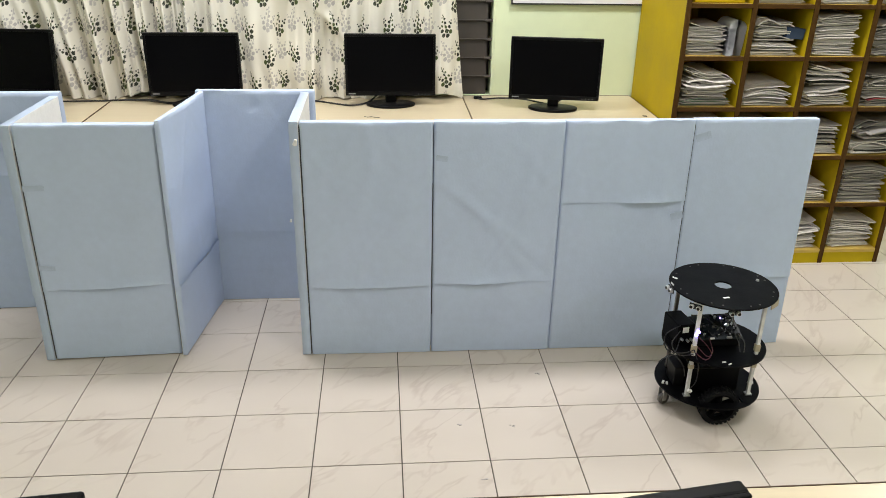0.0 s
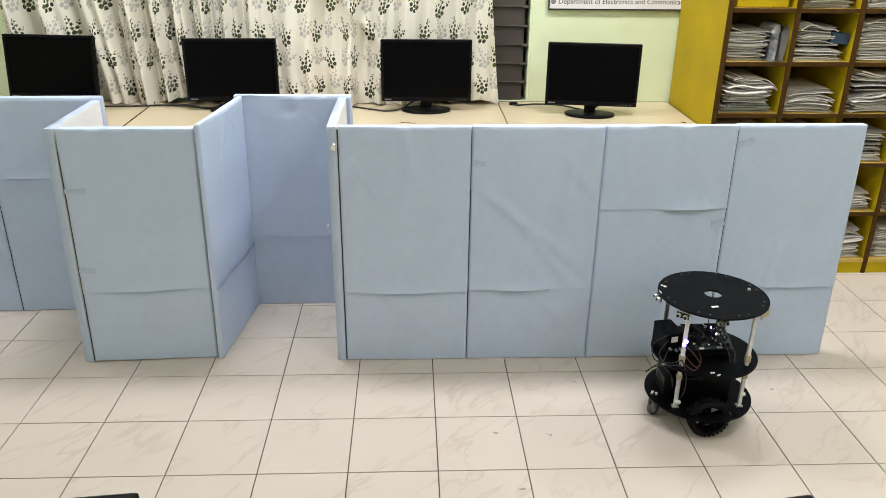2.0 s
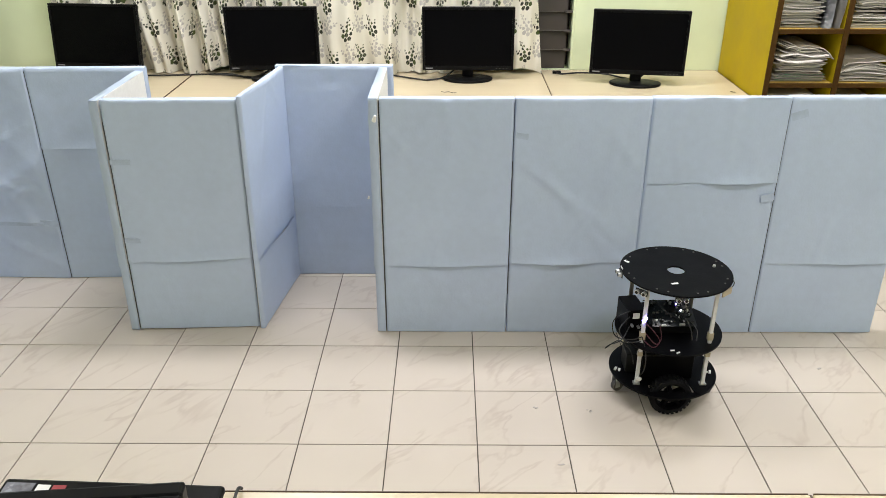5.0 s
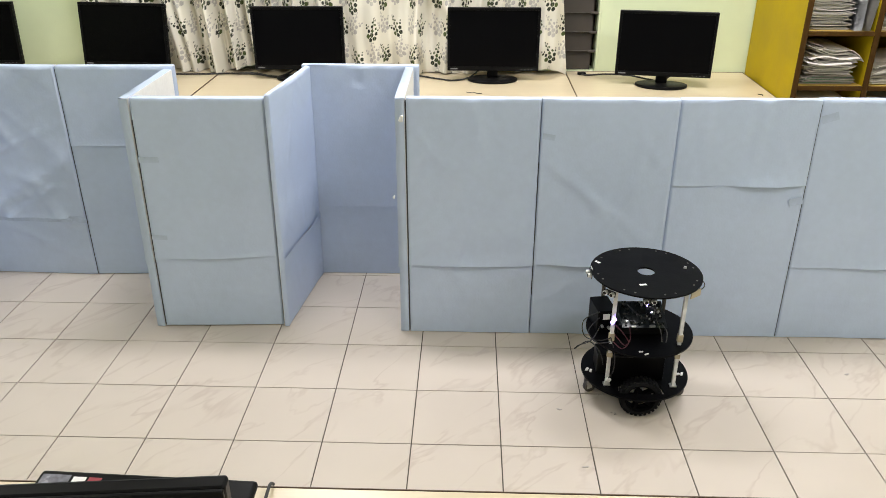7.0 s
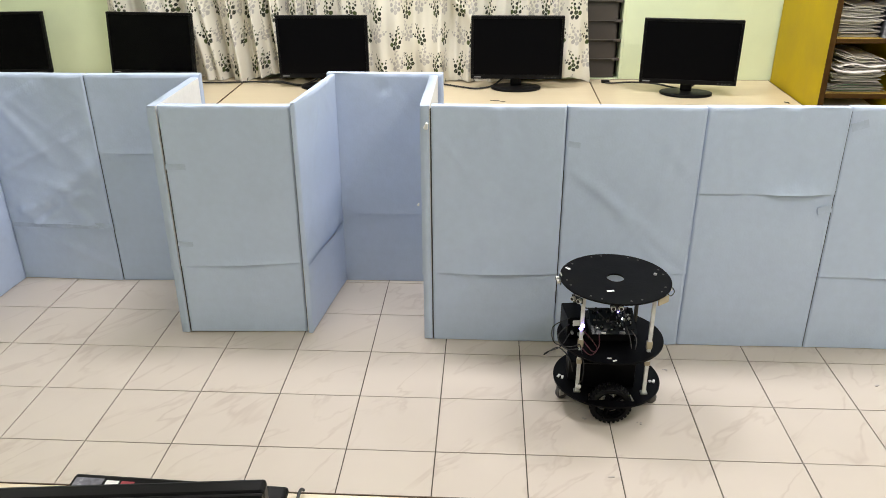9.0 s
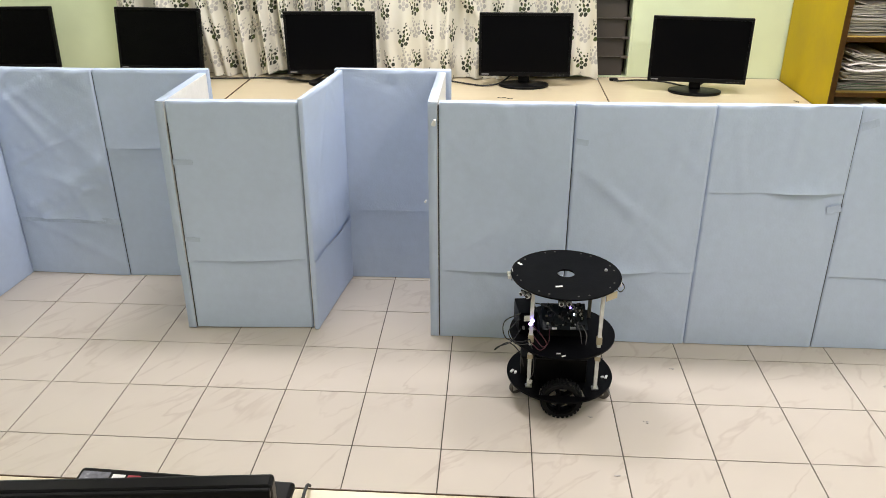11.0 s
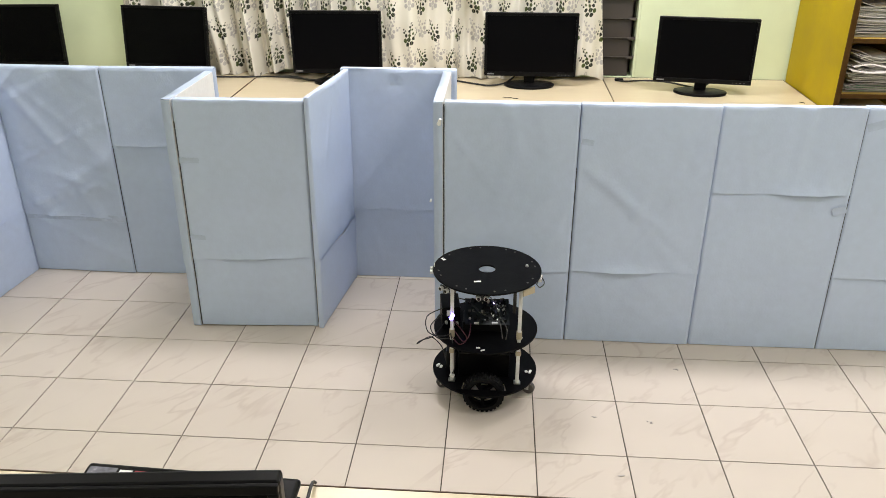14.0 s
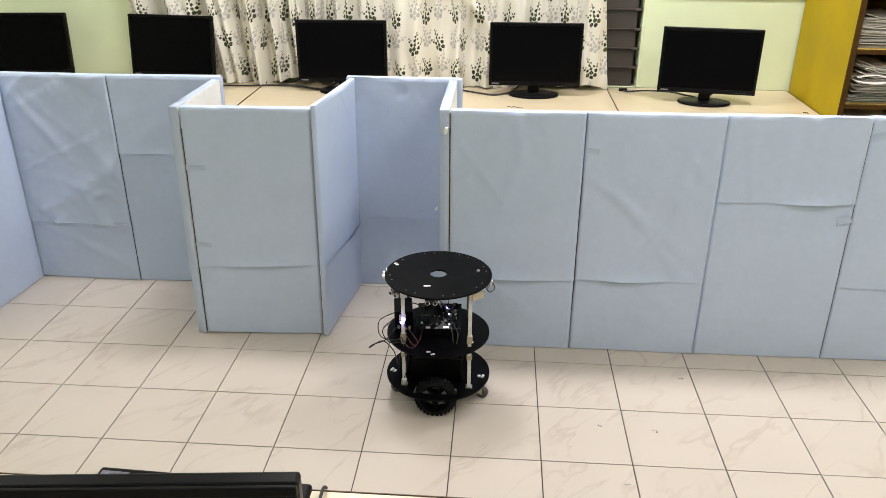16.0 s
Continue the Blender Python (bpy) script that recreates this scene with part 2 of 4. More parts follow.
def cylinder(r0, r1, a, b, n=20, bm=None, bevel=0.0):
    """A round bar from a to b, with end radii r0 and r1."""
    bm = bmesh.new() if bm is None else bm
    a, b = Vector(a), Vector(b)
    d = b - a
    m = Matrix.Translation((a + b) / 2) @ d.to_track_quat("Z", "Y").to_matrix().to_4x4()
    r = bmesh.ops.create_cone(bm, cap_ends=True, segments=n, radius1=r0, radius2=r1, depth=d.length, matrix=m)
    if bevel > 0:
        ed = [e for e in {e for v in r["verts"] for e in v.link_edges} if len(e.link_faces) == 2 and any(len(f.verts) > 4 for f in e.link_faces)]
        bmesh.ops.bevel(bm, geom=ed, offset=bevel, segments=2, affect="EDGES", profile=0.5)
    return bm


def tube(points, r, n=8):
    """A cable along a smooth line through points."""
    pts = [Vector(p) for p in points]
    line = []
    for i in range(len(pts) - 1):
        p0, p1, p2, p3 = pts[max(i - 1, 0)], pts[i], pts[i + 1], pts[min(i + 2, len(pts) - 1)]
        for k in range(6):
            t = k / 6
            line.append(0.5 * (2 * p1 + (p2 - p0) * t + (2 * p0 - 5 * p1 + 4 * p2 - p3) * t * t + (3 * p1 - p0 - 3 * p2 + p3) * t ** 3))
    line.append(pts[-1])
    bm, rings = bmesh.new(), []
    for i, p in enumerate(line):
        d = (line[min(i + 1, len(line) - 1)] - line[max(i - 1, 0)]).normalized()
        up = Vector((0, 0, 1)) if abs(d.z) < 0.9 else Vector((1, 0, 0))
        s = d.cross(up).normalized()
        u = s.cross(d)
        rings.append([bm.verts.new(p + r * (math.cos(2 * math.pi * k / n) * s + math.sin(2 * math.pi * k / n) * u)) for k in range(n)])
    for a, b in zip(rings, rings[1:]):
        for k in range(n):
            bm.faces.new((a[k], a[(k + 1) % n], b[(k + 1) % n], b[k]))
    bm.faces.new(rings[0][::-1]), bm.faces.new(rings[-1])
    bmesh.ops.recalc_face_normals(bm, faces=bm.faces[:])
    return bm


def structure(name, bm, mat, label):
    return tagged(part(name, bm, mat), label, name.split("_")[0], kind="structure")


def text_part(name, words, size, mat, parent, m, label=""):
    """Lettering in the built-in font, as a thin mesh."""
    cu = bpy.data.curves.new(name, "FONT")
    cu.body, cu.size, cu.extrude = words, size, 0.0006
    tmp = bpy.data.objects.new("tmp", cu)
    scene.collection.objects.link(tmp)
    bpy.context.view_layer.update()
    me = bpy.data.meshes.new_from_object(tmp)
    bpy.data.objects.remove(tmp)
    me.materials.clear()
    me.materials.append(mat)
    ob = new(name, me)
    ob.parent = parent
    ob.matrix_basis = m
    if label:
        tagged(ob, label)
    return ob


# ---- room ----
def build_room():
    x0, x1, y0 = -4.2, 4.6, -4.2
    # back wall with the window opening
    wx0, wx1, wz0, wz1 = -2.08, 0.567, 0.752, 2.15
    t = 0.16
    bm = box(x0, wx0, WALL_Y, WALL_Y + t, 0, CEILING)
    box(wx1, x1, WALL_Y, WALL_Y + t, 0, CEILING, bm=bm)
    box(wx0, wx1, WALL_Y, WALL_Y + t, 0, wz0, bm=bm)
    box(wx0, wx1, WALL_Y, WALL_Y + t, wz1, CEILING, bm=bm)
    structure("wall_north", bm, M_WALL, "pale green painted wall behind the desks")
    structure("wall_west", box(x0 - t, x0, y0, WALL_Y + t, 0, CEILING), M_WALL, "pale green painted side wall")
    structure("wall_east", box(x1, x1 + t, y0, WALL_Y + t, 0, CEILING), M_WALL, "pale green painted side wall")
    structure("wall_south", box(x0 - t, x1 + t, y0 - t, y0, 0, CEILING), M_WALL, "pale green painted wall")
    structure("ceiling", box(x0, x1, y0, WALL_Y, CEILING, CEILING + 0.1), M_CEILING, "white painted ceiling")
    # louvred window behind the curtain
    win = tagged(new("window_1"), "louvred window with brown slats behind a curtain", "window", kind="structure")
    win.matrix_basis = pose(0, WALL_Y, 0)
    part("backing", box(wx0, wx1, 0.13, 0.15, wz0, wz1), M_LOUVRE, win)
    part("window_frame", box(wx1 - 0.012, wx1 + 0.002, -0.003, 0.12, wz0, wz1, 0.003), M_WALL, win, "pale green painted window jamb")
    slat = None
    for k in range(14):
        z = wz0 + 0.055 + k * 0.1
        if slat is None:
            slat = part("slat", box(-0.55, 0.0, -0.003, 0.003, -0.054, 0.054, 0.001), M_LOUVRE, win)
        else:
            slat = new("slat", slat.data)
            slat.parent = win
        slat.matrix_basis = pose(wx1 - 0.036, 0.035, z, -9, 0, 0)
        part("slat_clip", box(wx1 - 0.05, wx1 - 0.012, 0.012, 0.032, z + 0.040, z + 0.052, 0.002), M_WORN, win, "small metal slat holder")
        part("slat_edge", box(wx1 - 0.20, wx1 - 0.05, 0.020, 0.026, z + 0.045, z + 0.0495, 0.001), M_WORN, win, "worn pale slat edge")


def build_lights():
    lamp = None
    for x, y, power in LAMPS:
        if lamp is None:
            lamp = thing("ceiling_light", "white light fitting with a lit diffuser on the ceiling", "ceiling light", pose(x, y, CEILING), "ceiling lights")
            part("fitting", box(-0.32, 0.32, -0.17, 0.17, -0.05, 0, 0.008), M_FITTING, lamp)
            part("diffuser", box(-0.30, 0.30, -0.15, 0.15, -0.058, -0.049, 0.003), M_TUBE, lamp, "lit white diffuser")
        else:
            copy_thing(lamp, pose(x, y, CEILING))
        li = bpy.data.lights.new("ceiling_lamp", "AREA")
        li.shape, li.size, li.size_y, li.energy, li.color = "RECTANGLE", 0.6, 0.30, power, (0.95, 0.95, 1.0)
        ob = new("ceiling_lamp", li)
        ob.matrix_basis = pose(x, y, CEILING - 0.1)


# ---- curtain ----
def sprig_colour(u, v):
    """Print of the cloth at u, v metres: green and grey leafy sprigs on ivory."""
    base = np.empty(u.shape + (3,))
    base[...] = (0.72, 0.69, 0.60)
    rng = np.random.RandomState(5)
    pu, pv = 0.198, 0.228
    leaf = [(0.000, -0.056, 0.0115), (-0.022, -0.044, 0.0120), (0.020, -0.040, 0.0128), (-0.001, -0.028, 0.0118), (-0.027, -0.016, 0.0108), (0.022, -0.012, 0.0095),
            (0.001, -0.004, 0.0088), (0.040, 0.000, 0.0072), (0.047, 0.016, 0.0052), (0.032, 0.012, 0.0045), (-0.018, 0.010, 0.0072), (-0.036, 0.006, 0.0055),
            (-0.044, 0.019, 0.0040), (0.008, 0.018, 0.0074), (-0.007, 0.032, 0.0060), (0.011, 0.042, 0.0052), (-0.002, 0.054, 0.0045), (0.008, 0.066, 0.0036)]
    nu, nv = int(4.6 / pu) + 2, int(1.6 / pv) + 2
    for shade in (0, 1):
        for j in range(-1, nv):
            for i in range(-1, nu):
                cu = i * pu + (0.5 * pu if j % 2 else 0) + (0.5 * pu if shade == 0 else 0) + rng.uniform(-0.016, 0.016)
                cv = j * pv * 0.62 + (0.02 if shade == 0 else 0) + rng.uniform(-0.016, 0.016)
                s = (u > cu - 0.07) & (u < cu + 0.07) & (v > cv - 0.09) & (v < cv + 0.09)
                if shade == 0 and rng.rand() < 0.08 or not s.any():
                    continue
                du, dv = u[s] - cu, v[s] - cv
                if rng.rand() < 0.5:
                    du = -du
                a = rng.uniform(-0.4, 0.4)
                du, dv = du * math.cos(a) - dv * math.sin(a), du * math.sin(a) + dv * math.cos(a)
                col = base[s]
                stem = (np.abs(du - 0.15 * dv) < 0.0020) & (dv > -0.03) & (dv < 0.06)
                if shade == 0:
                    col[stem] = (0.47, 0.45, 0.41)
                else:
                    col[stem] = (0.06, 0.08, 0.03)
                for k, (x, y, r) in enumerate(leaf):
                    q = ((du - 0.93 * x) ** 2 + 0.8 * (dv - 0.93 * y) ** 2) < (r * 0.86) ** 2
                    rib = np.abs(du - 0.93 * x - 0.4 * (dv - 0.93 * y)) < 0.0013
                    if shade == 0:
                        col[q] = (0.40, 0.385, 0.36) if k % 3 else (0.47, 0.45, 0.415)
                    else:
                        col[q] = ((0.016, 0.022, 0.010), (0.012, 0.015, 0.009), (0.055, 0.078, 0.016), (0.020, 0.028, 0.010))[k % 4]
                        if r > 0.0105 and k % 2:
                            col[q & rib] = (0.16, 0.18, 0.09)
                base[s] = col
    return base


def build_curtain():
    x0, x1, z0, z1 = -2.16, 0.396, 0.765, 2.2
    nx = 920
    zs = np.concatenate([np.arange(z0, 1.42, 0.0032), np.linspace(1.44, z1, 16)])
    t = np.linspace(0, 1, nx)
    X, Z = np.meshgrid(t, zs)
    xw = x0 + (x1 - x0) * X
    # folds: deep in the left part and at the gathers, shallow at the right
    depth = 0.017 + 0.012 * np.exp(-((xw + 1.9) / 0.25) ** 2) * 2 + 0.030 * np.exp(-((xw + 1.45) / 0.30) ** 2) + 0.028 * np.exp(-((xw + 0.46) / 0.16) ** 2) + 0.016 * np.exp(-((xw + 0.95) / 0.3) ** 2)
    ph = 2 * np.pi * (xw * 6.2 + 0.5 * np.sin(xw * 5.1) + 0.25 * np.sin(Z * 3 + xw * 2))
    Y = -depth * np.sin(ph) - 0.5 * depth * np.sin(2.3 * ph + 1.0 + 2 * Z)
    Y += -0.014 * np.sin(8 * (Z - 0.9) + 7 * xw) * np.exp(-((xw + 0.45) / 0.25) ** 2)
    Y += 0.012 * np.sin(11 * (xw + 0.9 * Z)) * np.exp(-((Z - z0) / 0.3) ** 2)
    # a loosely tucked swag
    Y += -0.02 * np.exp(-(((xw + 0.30) + 0.9 * (Z - 1.15)) / 0.035) ** 2) * (Z < 1.4)
    sway = 0.03 * np.sin(4 * xw) * (Z - z0) * 0.4
    hem = 0.018 * np.sin(xw * 9) + 0.012 * np.sin(xw * 23 + 1)
    Zw = np.maximum(Z + hem * np.clip((1.0 - Z) / 0.25, 0, 1) - 0.004, 0.7525)
    right = np.clip((xw - 0.1) / 0.3, 0, 1)
    xs = xw + sway * (1 - right) - 0.049 * right * (Z - z0) / 0.5 * (Z < 2)
    run = np.sqrt(np.diff(xs, axis=1) ** 2 + np.diff(Y, axis=1) ** 2)
    u = np.concatenate([np.zeros((len(zs), 1)), np.cumsum(run, axis=1)], 1)
    u = 0.3 * u + 0.7 * u[60]
    v = Z - z0 + 0.05 + 0.006 * np.cos(ph * 0.5)
    verts = np.stack([xs, WALL_Y - 0.080 + Y, Zw], -1).reshape(-1, 3)
    ny = len(zs)
    idx = np.arange(nx * ny).reshape(ny, nx)
    faces = np.stack([idx[:-1, :-1], idx[:-1, 1:], idx[1:, 1:], idx[1:, :-1]], -1).reshape(-1, 4)
    me = bpy.data.meshes.new("curtain")
    me.vertices.add(len(verts))
    me.vertices.foreach_set("co", verts.ravel())
    me.loops.add(faces.size)
    me.loops.foreach_set("vertex_index", faces.ravel().astype(np.int32))
    me.polygons.add(len(faces))
    me.polygons.foreach_set("loop_start", np.arange(0, faces.size, 4, dtype=np.int32))
    me.polygons.foreach_set("use_smooth", np.ones(len(faces), dtype=bool))
    me.update(calc_edges=True)
    col = me.color_attributes.new("print", "FLOAT_COLOR", "POINT")
    c = np.ones((nx * ny, 4))
    c[:, :3] = sprig_colour(u, v).reshape(-1, 3)
    col.data.foreach_set("color", c.ravel())
    me.materials.append(M_CURTAIN)
    ob = tagged(new("curtain", me), "ivory curtain printed with green and grey leafy sprigs", "curtain")
    return ob


# ---- foam partition panels ----
PANEL_H, PANEL_T = 0.985, 0.034


def paper_sheet(w, z0, z1, seed, lift=0.0, creases=1.0, sag=0.0, slit=(0.1, 0.9), level=1.0, thick=PANEL_T, head=0.0, base=0.003, dent=None):
    """Paper on the front of a panel from z0 to z1, bent round both sides; lift, head: how far its lower and upper edges stand off."""
    bm = bmesh.new()
    rnd = random.Random(seed)
    nx, nz = 44, max(6, int((z1 - z0) * 64))
    folds = [(rnd.uniform(0, w), rnd.uniform(0.1, 0.95), rnd.uniform(-1.4, 1.4) * level, rnd.uniform(0.009, 0.032) * (1 + 0.5 * (level - 1)), rnd.choice((-1, -1, 0.4)) * rnd.uniform(0.0012, 0.0042)) for _ in range(int(14 * creases))]
    cols = [(-0.0015, thick * 0.98)] + [(w * i / nx, 0) for i in range(nx + 1)] + [(w + 0.0015, thick * 0.98)]
    grid = []
    for j in range(nz + 1):
        q = j / nz
        row = []
        for k, (x, back) in enumerate(cols):
            z = z0 + (z1 - z0) * q
            e = min(max(min(x, w - x) / 0.04, 0), 1) if 0 <= x <= w else 0
            y = 0.0
            if back == 0:
                p = Vector((x * 3.0 + seed * 3.1, z * 2.2, seed * 1.7))
                y -= 0.0062 * noise.noise(p) * e
                y -= 0.0014 * noise.noise(p * 4.3) * e
                for fx, fz, sl, wd, am in folds:
                    d = (x - fx) + sl * (z - fz)
                    y += am * creases * math.exp(-(d / wd) ** 2) * math.exp(-((z - fz) / 0.2) ** 2) * e
                if dent:
                    y += dent[3] * math.exp(-((x - dent[0]) ** 2 + (z - dent[1]) ** 2) / dent[2] ** 2)
                bulge = math.sin(math.pi * min(max((x / w - slit[0]) / (slit[1] - slit[0]), 0), 1)) ** 1.5
                y -= (lift * bulge + base) * (1 - q) ** (22 * (z1 - z0) / 0.7) + head * (0.35 + 0.65 * bulge) * q ** (22 * (z1 - z0) / 0.7)
            zz = z + (sag * (x / w - 0.5) + 0.0015 * noise.noise(Vector((x * 14, seed, 0)))) * (1 if j == 0 else 0)
            row.append(bm.verts.new((x, min(y, 0.002 if not dent else 0.006) - 0.0016 + back, zz)))
        grid.append(row)
    for a, b in zip(grid, grid[1:]):
        for k in range(len(cols) - 1):
            bm.faces.new((a[k], a[k + 1], b[k + 1], b[k]))
    if z1 > PANEL_H - 0.02:
        top = grid[-1]
        back = [bm.verts.new((v.co.x, thick * 0.97, PANEL_H + 0.0015)) for v in top[1:-1]]
        mid = [bm.verts.new((v.co.x, 0.0, PANEL_H + 0.0015 + 0.002 * noise.noise(Vector((v.co.x * 20, seed, 3))))) for v in top[1:-1]]
        for k in range(len(back) - 1):
            bm.faces.new((top[k + 1], top[k + 2], mid[k + 1], mid[k]))
            bm.faces.new((mid[k], mid[k + 1], back[k + 1], back[k]))
    bmesh.ops.recalc_face_normals(bm, faces=bm.faces[:])
    return bm


def build_panel(a, b, seed, fold, lift, lean=0.0, creases=1.0, sag=0.0, label="", tapes=(), joined=False, gap_shade=(), slit=(0.1, 0.9), level=1.0, thick=PANEL_T, under=False, dent=None, roll=0.0, tall=1.0):
    """A foam board from a to b along its front, papered in pale blue; the folded lap lies at height fold, the lower sheet on top of it if under is set."""
    a, b = Vector((*a, 0)), Vector((*b, 0))
    w = (b - a).length
    ang = math.degrees(math.atan2(b.y - a.y, b.x - a.x))
    w -= 0.0052
    p = thing("partition_panel", label or "foam partition board wrapped in pale blue paper on the floor", "partition",
              pose(a.x, a.y, 0, -lean, 0, ang) @ pose(0.0026 + w, 0, 0.001, 0, roll, 0) @ pose(-w, 0, 0) @ Matrix.Diagonal((1, 1, tall, 1)), "blue partition panels")
    part("foam_board", box(0.0020, w - 0.0020, 0.008, thick, 0.0, PANEL_H - 0.001, 0.001, 1), M_FOAM, p, "white foam board")
    part("upper_paper", paper_sheet(w, fold, PANEL_H, seed, 0.0 if under else lift, creases, sag, slit, level, thick, base=0.0 if under else 0.003, dent=dent), M_PAPER, p, "creased pale blue paper", True)
    low = paper_sheet(w, 0.002, fold + 0.012, seed + 40, 0.0, creases * 0.6, 0.0, slit, level, thick, lift if under else 0.0, 0.0)
    ob = part("lower_paper", low, M_PAPER, p, "creased pale blue paper", True)
    ob.matrix_basis = pose(0, -0.0015 if under else 0.0020, 0)
    for x, z, wd, ht, rot in tapes:
        t = part("tape", box(-wd / 2, wd / 2, -0.0006, 0.0003, -ht / 2, ht / 2), M_TAPE, p, "strip of clear tape")
        t.matrix_basis = pose(x, -0.0036, z, 0, rot, 0)
    # near-black strips put in the open joints in place of their shade
    for side, za, zb in gap_shade:
        xa = (-0.0052, -0.0018) if side < 0 else (w + 0.0018, w + 0.0034)
        part("seam_strip", box(*xa, 0.002, 0.022, za, zb), M_INK_SHADE, p, "dark strip added as the shade in the joint")
    # unseen strip added behind the joint so no light shows through
    if joined:
        part("seam_strip", box(w - 0.02, w + 0.03, thick + 0.0008, thick + 0.0016, 0.01, PANEL_H - 0.015), M_TAPE, p, "unseen strip added behind the joint to block light")
    return p


def build_panels():
    y = 0.708
    full = (0.004, PANEL_H - 0.012)
    build_panel((-0.354, y), (0.141, y), 1, 0.312, 0.011, 0.0, 1.3, 0.004, joined=True, gap_shade=((-1, *full), (1, 0.18, 0.74)), slit=(0.05, 0.85))
    build_panel((0.141, y), (0.641, y), 2, 0.322, 0.017, 0.3, 1.2, 0.004, tapes=((0.03, 0.845, 0.045, 0.022, 8),), joined=True, slit=(0.04, 0.75))
    build_panel((0.641, y), (1.146, y + 0.002), 3, 0.660, 0.018, 0.8, 1.0, 0.004, tapes=((0.475, 0.60, 0.05, 0.03, -15),), joined=True, gap_shade=((1, *full),), slit=(0.38, 0.97))
    build_panel((1.146, y + 0.002), (1.650, y + 0.006), 4, 0.318, 0.008, 1.7, 0.7, -0.003, tapes=((0.04, 0.92, 0.06, 0.03, -18),), slit=(0.3, 0.95))
    # niche: side board end-on, back board, slanted side board
    build_panel((-0.391, 1.204), (-0.391, 0.706), 5, 0.30, 0.004, 0.0, 0.6)
    build_panel((-0.836, 1.224), (-0.335, 1.222), 6, 0.346, 0.002, 0.3, 0.35, 0.0, slit=(0.0, 0.6), under=True, dent=(0.236, 0.925, 0.022, 0.007))
    build_panel((-0.868, 0.726), (-0.806, 1.219), 7, 0.306, 0.014, -0.5, 1.0, 0.0, slit=(0.25, 1.0), thick=0.017, under=True)
    # free-standing box front and side
    build_panel((-1.381, 0.712), (-0.888, 0.742), 8, 0.323, 0.009, 0.0, 0.6, 0.016, roll=0.6, tall=0.985, tapes=((0.035, 0.745, 0.075, 0.022, 0), (0.03, 0.415, 0.06, 0.02, 4)), gap_shade=((-1, 0.004, 0.9), (1, 0.02, 0.90)), slit=(0.1, 1.0))
    build_panel((-1.419, 1.190), (-1.419, 0.712), 9, 0.30, 0.004, 0.5, 0.6, tall=0.988)
    # far row and the wing
    build_panel((-1.872, 1.172), (-1.372, 1.190), 10, 0.636, 0.004, 0.0, 0.5, -0.003, slit=(0.05, 0.5))
    build_panel((-2.372, 1.180), (-1.872, 1.170), 11, 0.290, 0.004, 0.0, 2.5, -0.01, tapes=((0.26, 0.285, 0.48, 0.03, 0.6),), joined=True, gap_shade=((-1, *full), (1, *full)), level=2.6)
    build_panel((-2.396, 0.682), (-2.362, 1.180), 12, 0.300, 0.005, 0.0, 1.2, 0.02, under=True)
    for x, yy, z, f in ((-0.372, 0.700, 0.905, 1.0), (-0.405, 0.702, 0.60, 0.5)):
        k = part("paper_knot", cylinder(0.009 * f, 0.005 * f, (x, yy, z), (x + 0.006 * f, yy - 0.008 * f, z + 0.022 * f), 8), M_LABEL)
        tagged(k, "small twisted white paper tie on a panel corner", "paper tie")


# ---- desks ----
def build_desk(x0, x1, y0, y1, label):
    d = thing("desk", label, "desk", pose(0, 0, 0), "beech laminate desks")
    part("desktop", box(x0 + 0.002, x1 - 0.002, y0, y1, 0.722, 0.75, 0.0025), M_DESK, d)
    part("edge_band", box(x1 - 0.0045, x1 - 0.0008, y0 + 0.002, y1 - 0.002, 0.724, 0.7512), M_DESK_EDGE, d, "dark edge banding")
    part("edge_band", box(x0 + 0.004, x1 - 0.006, y1 + 0.0002, y1 + 0.002, 0.723, 0.7508), M_DESK_EDGE, d, "dark edge banding")
    part("front_rail", box(x0 + 0.04, x1 - 0.04, y0 + 0.05, y0 + 0.068, 0.35, 0.722), M_DESK, d)
    for xa in (x0 + 0.02, x1 - 0.042):
        part("side_panel", box(xa, xa + 0.022, y0 + 0.03, y1 - 0.03, 0, 0.722, 0.002), M_DESK, d)
    return d


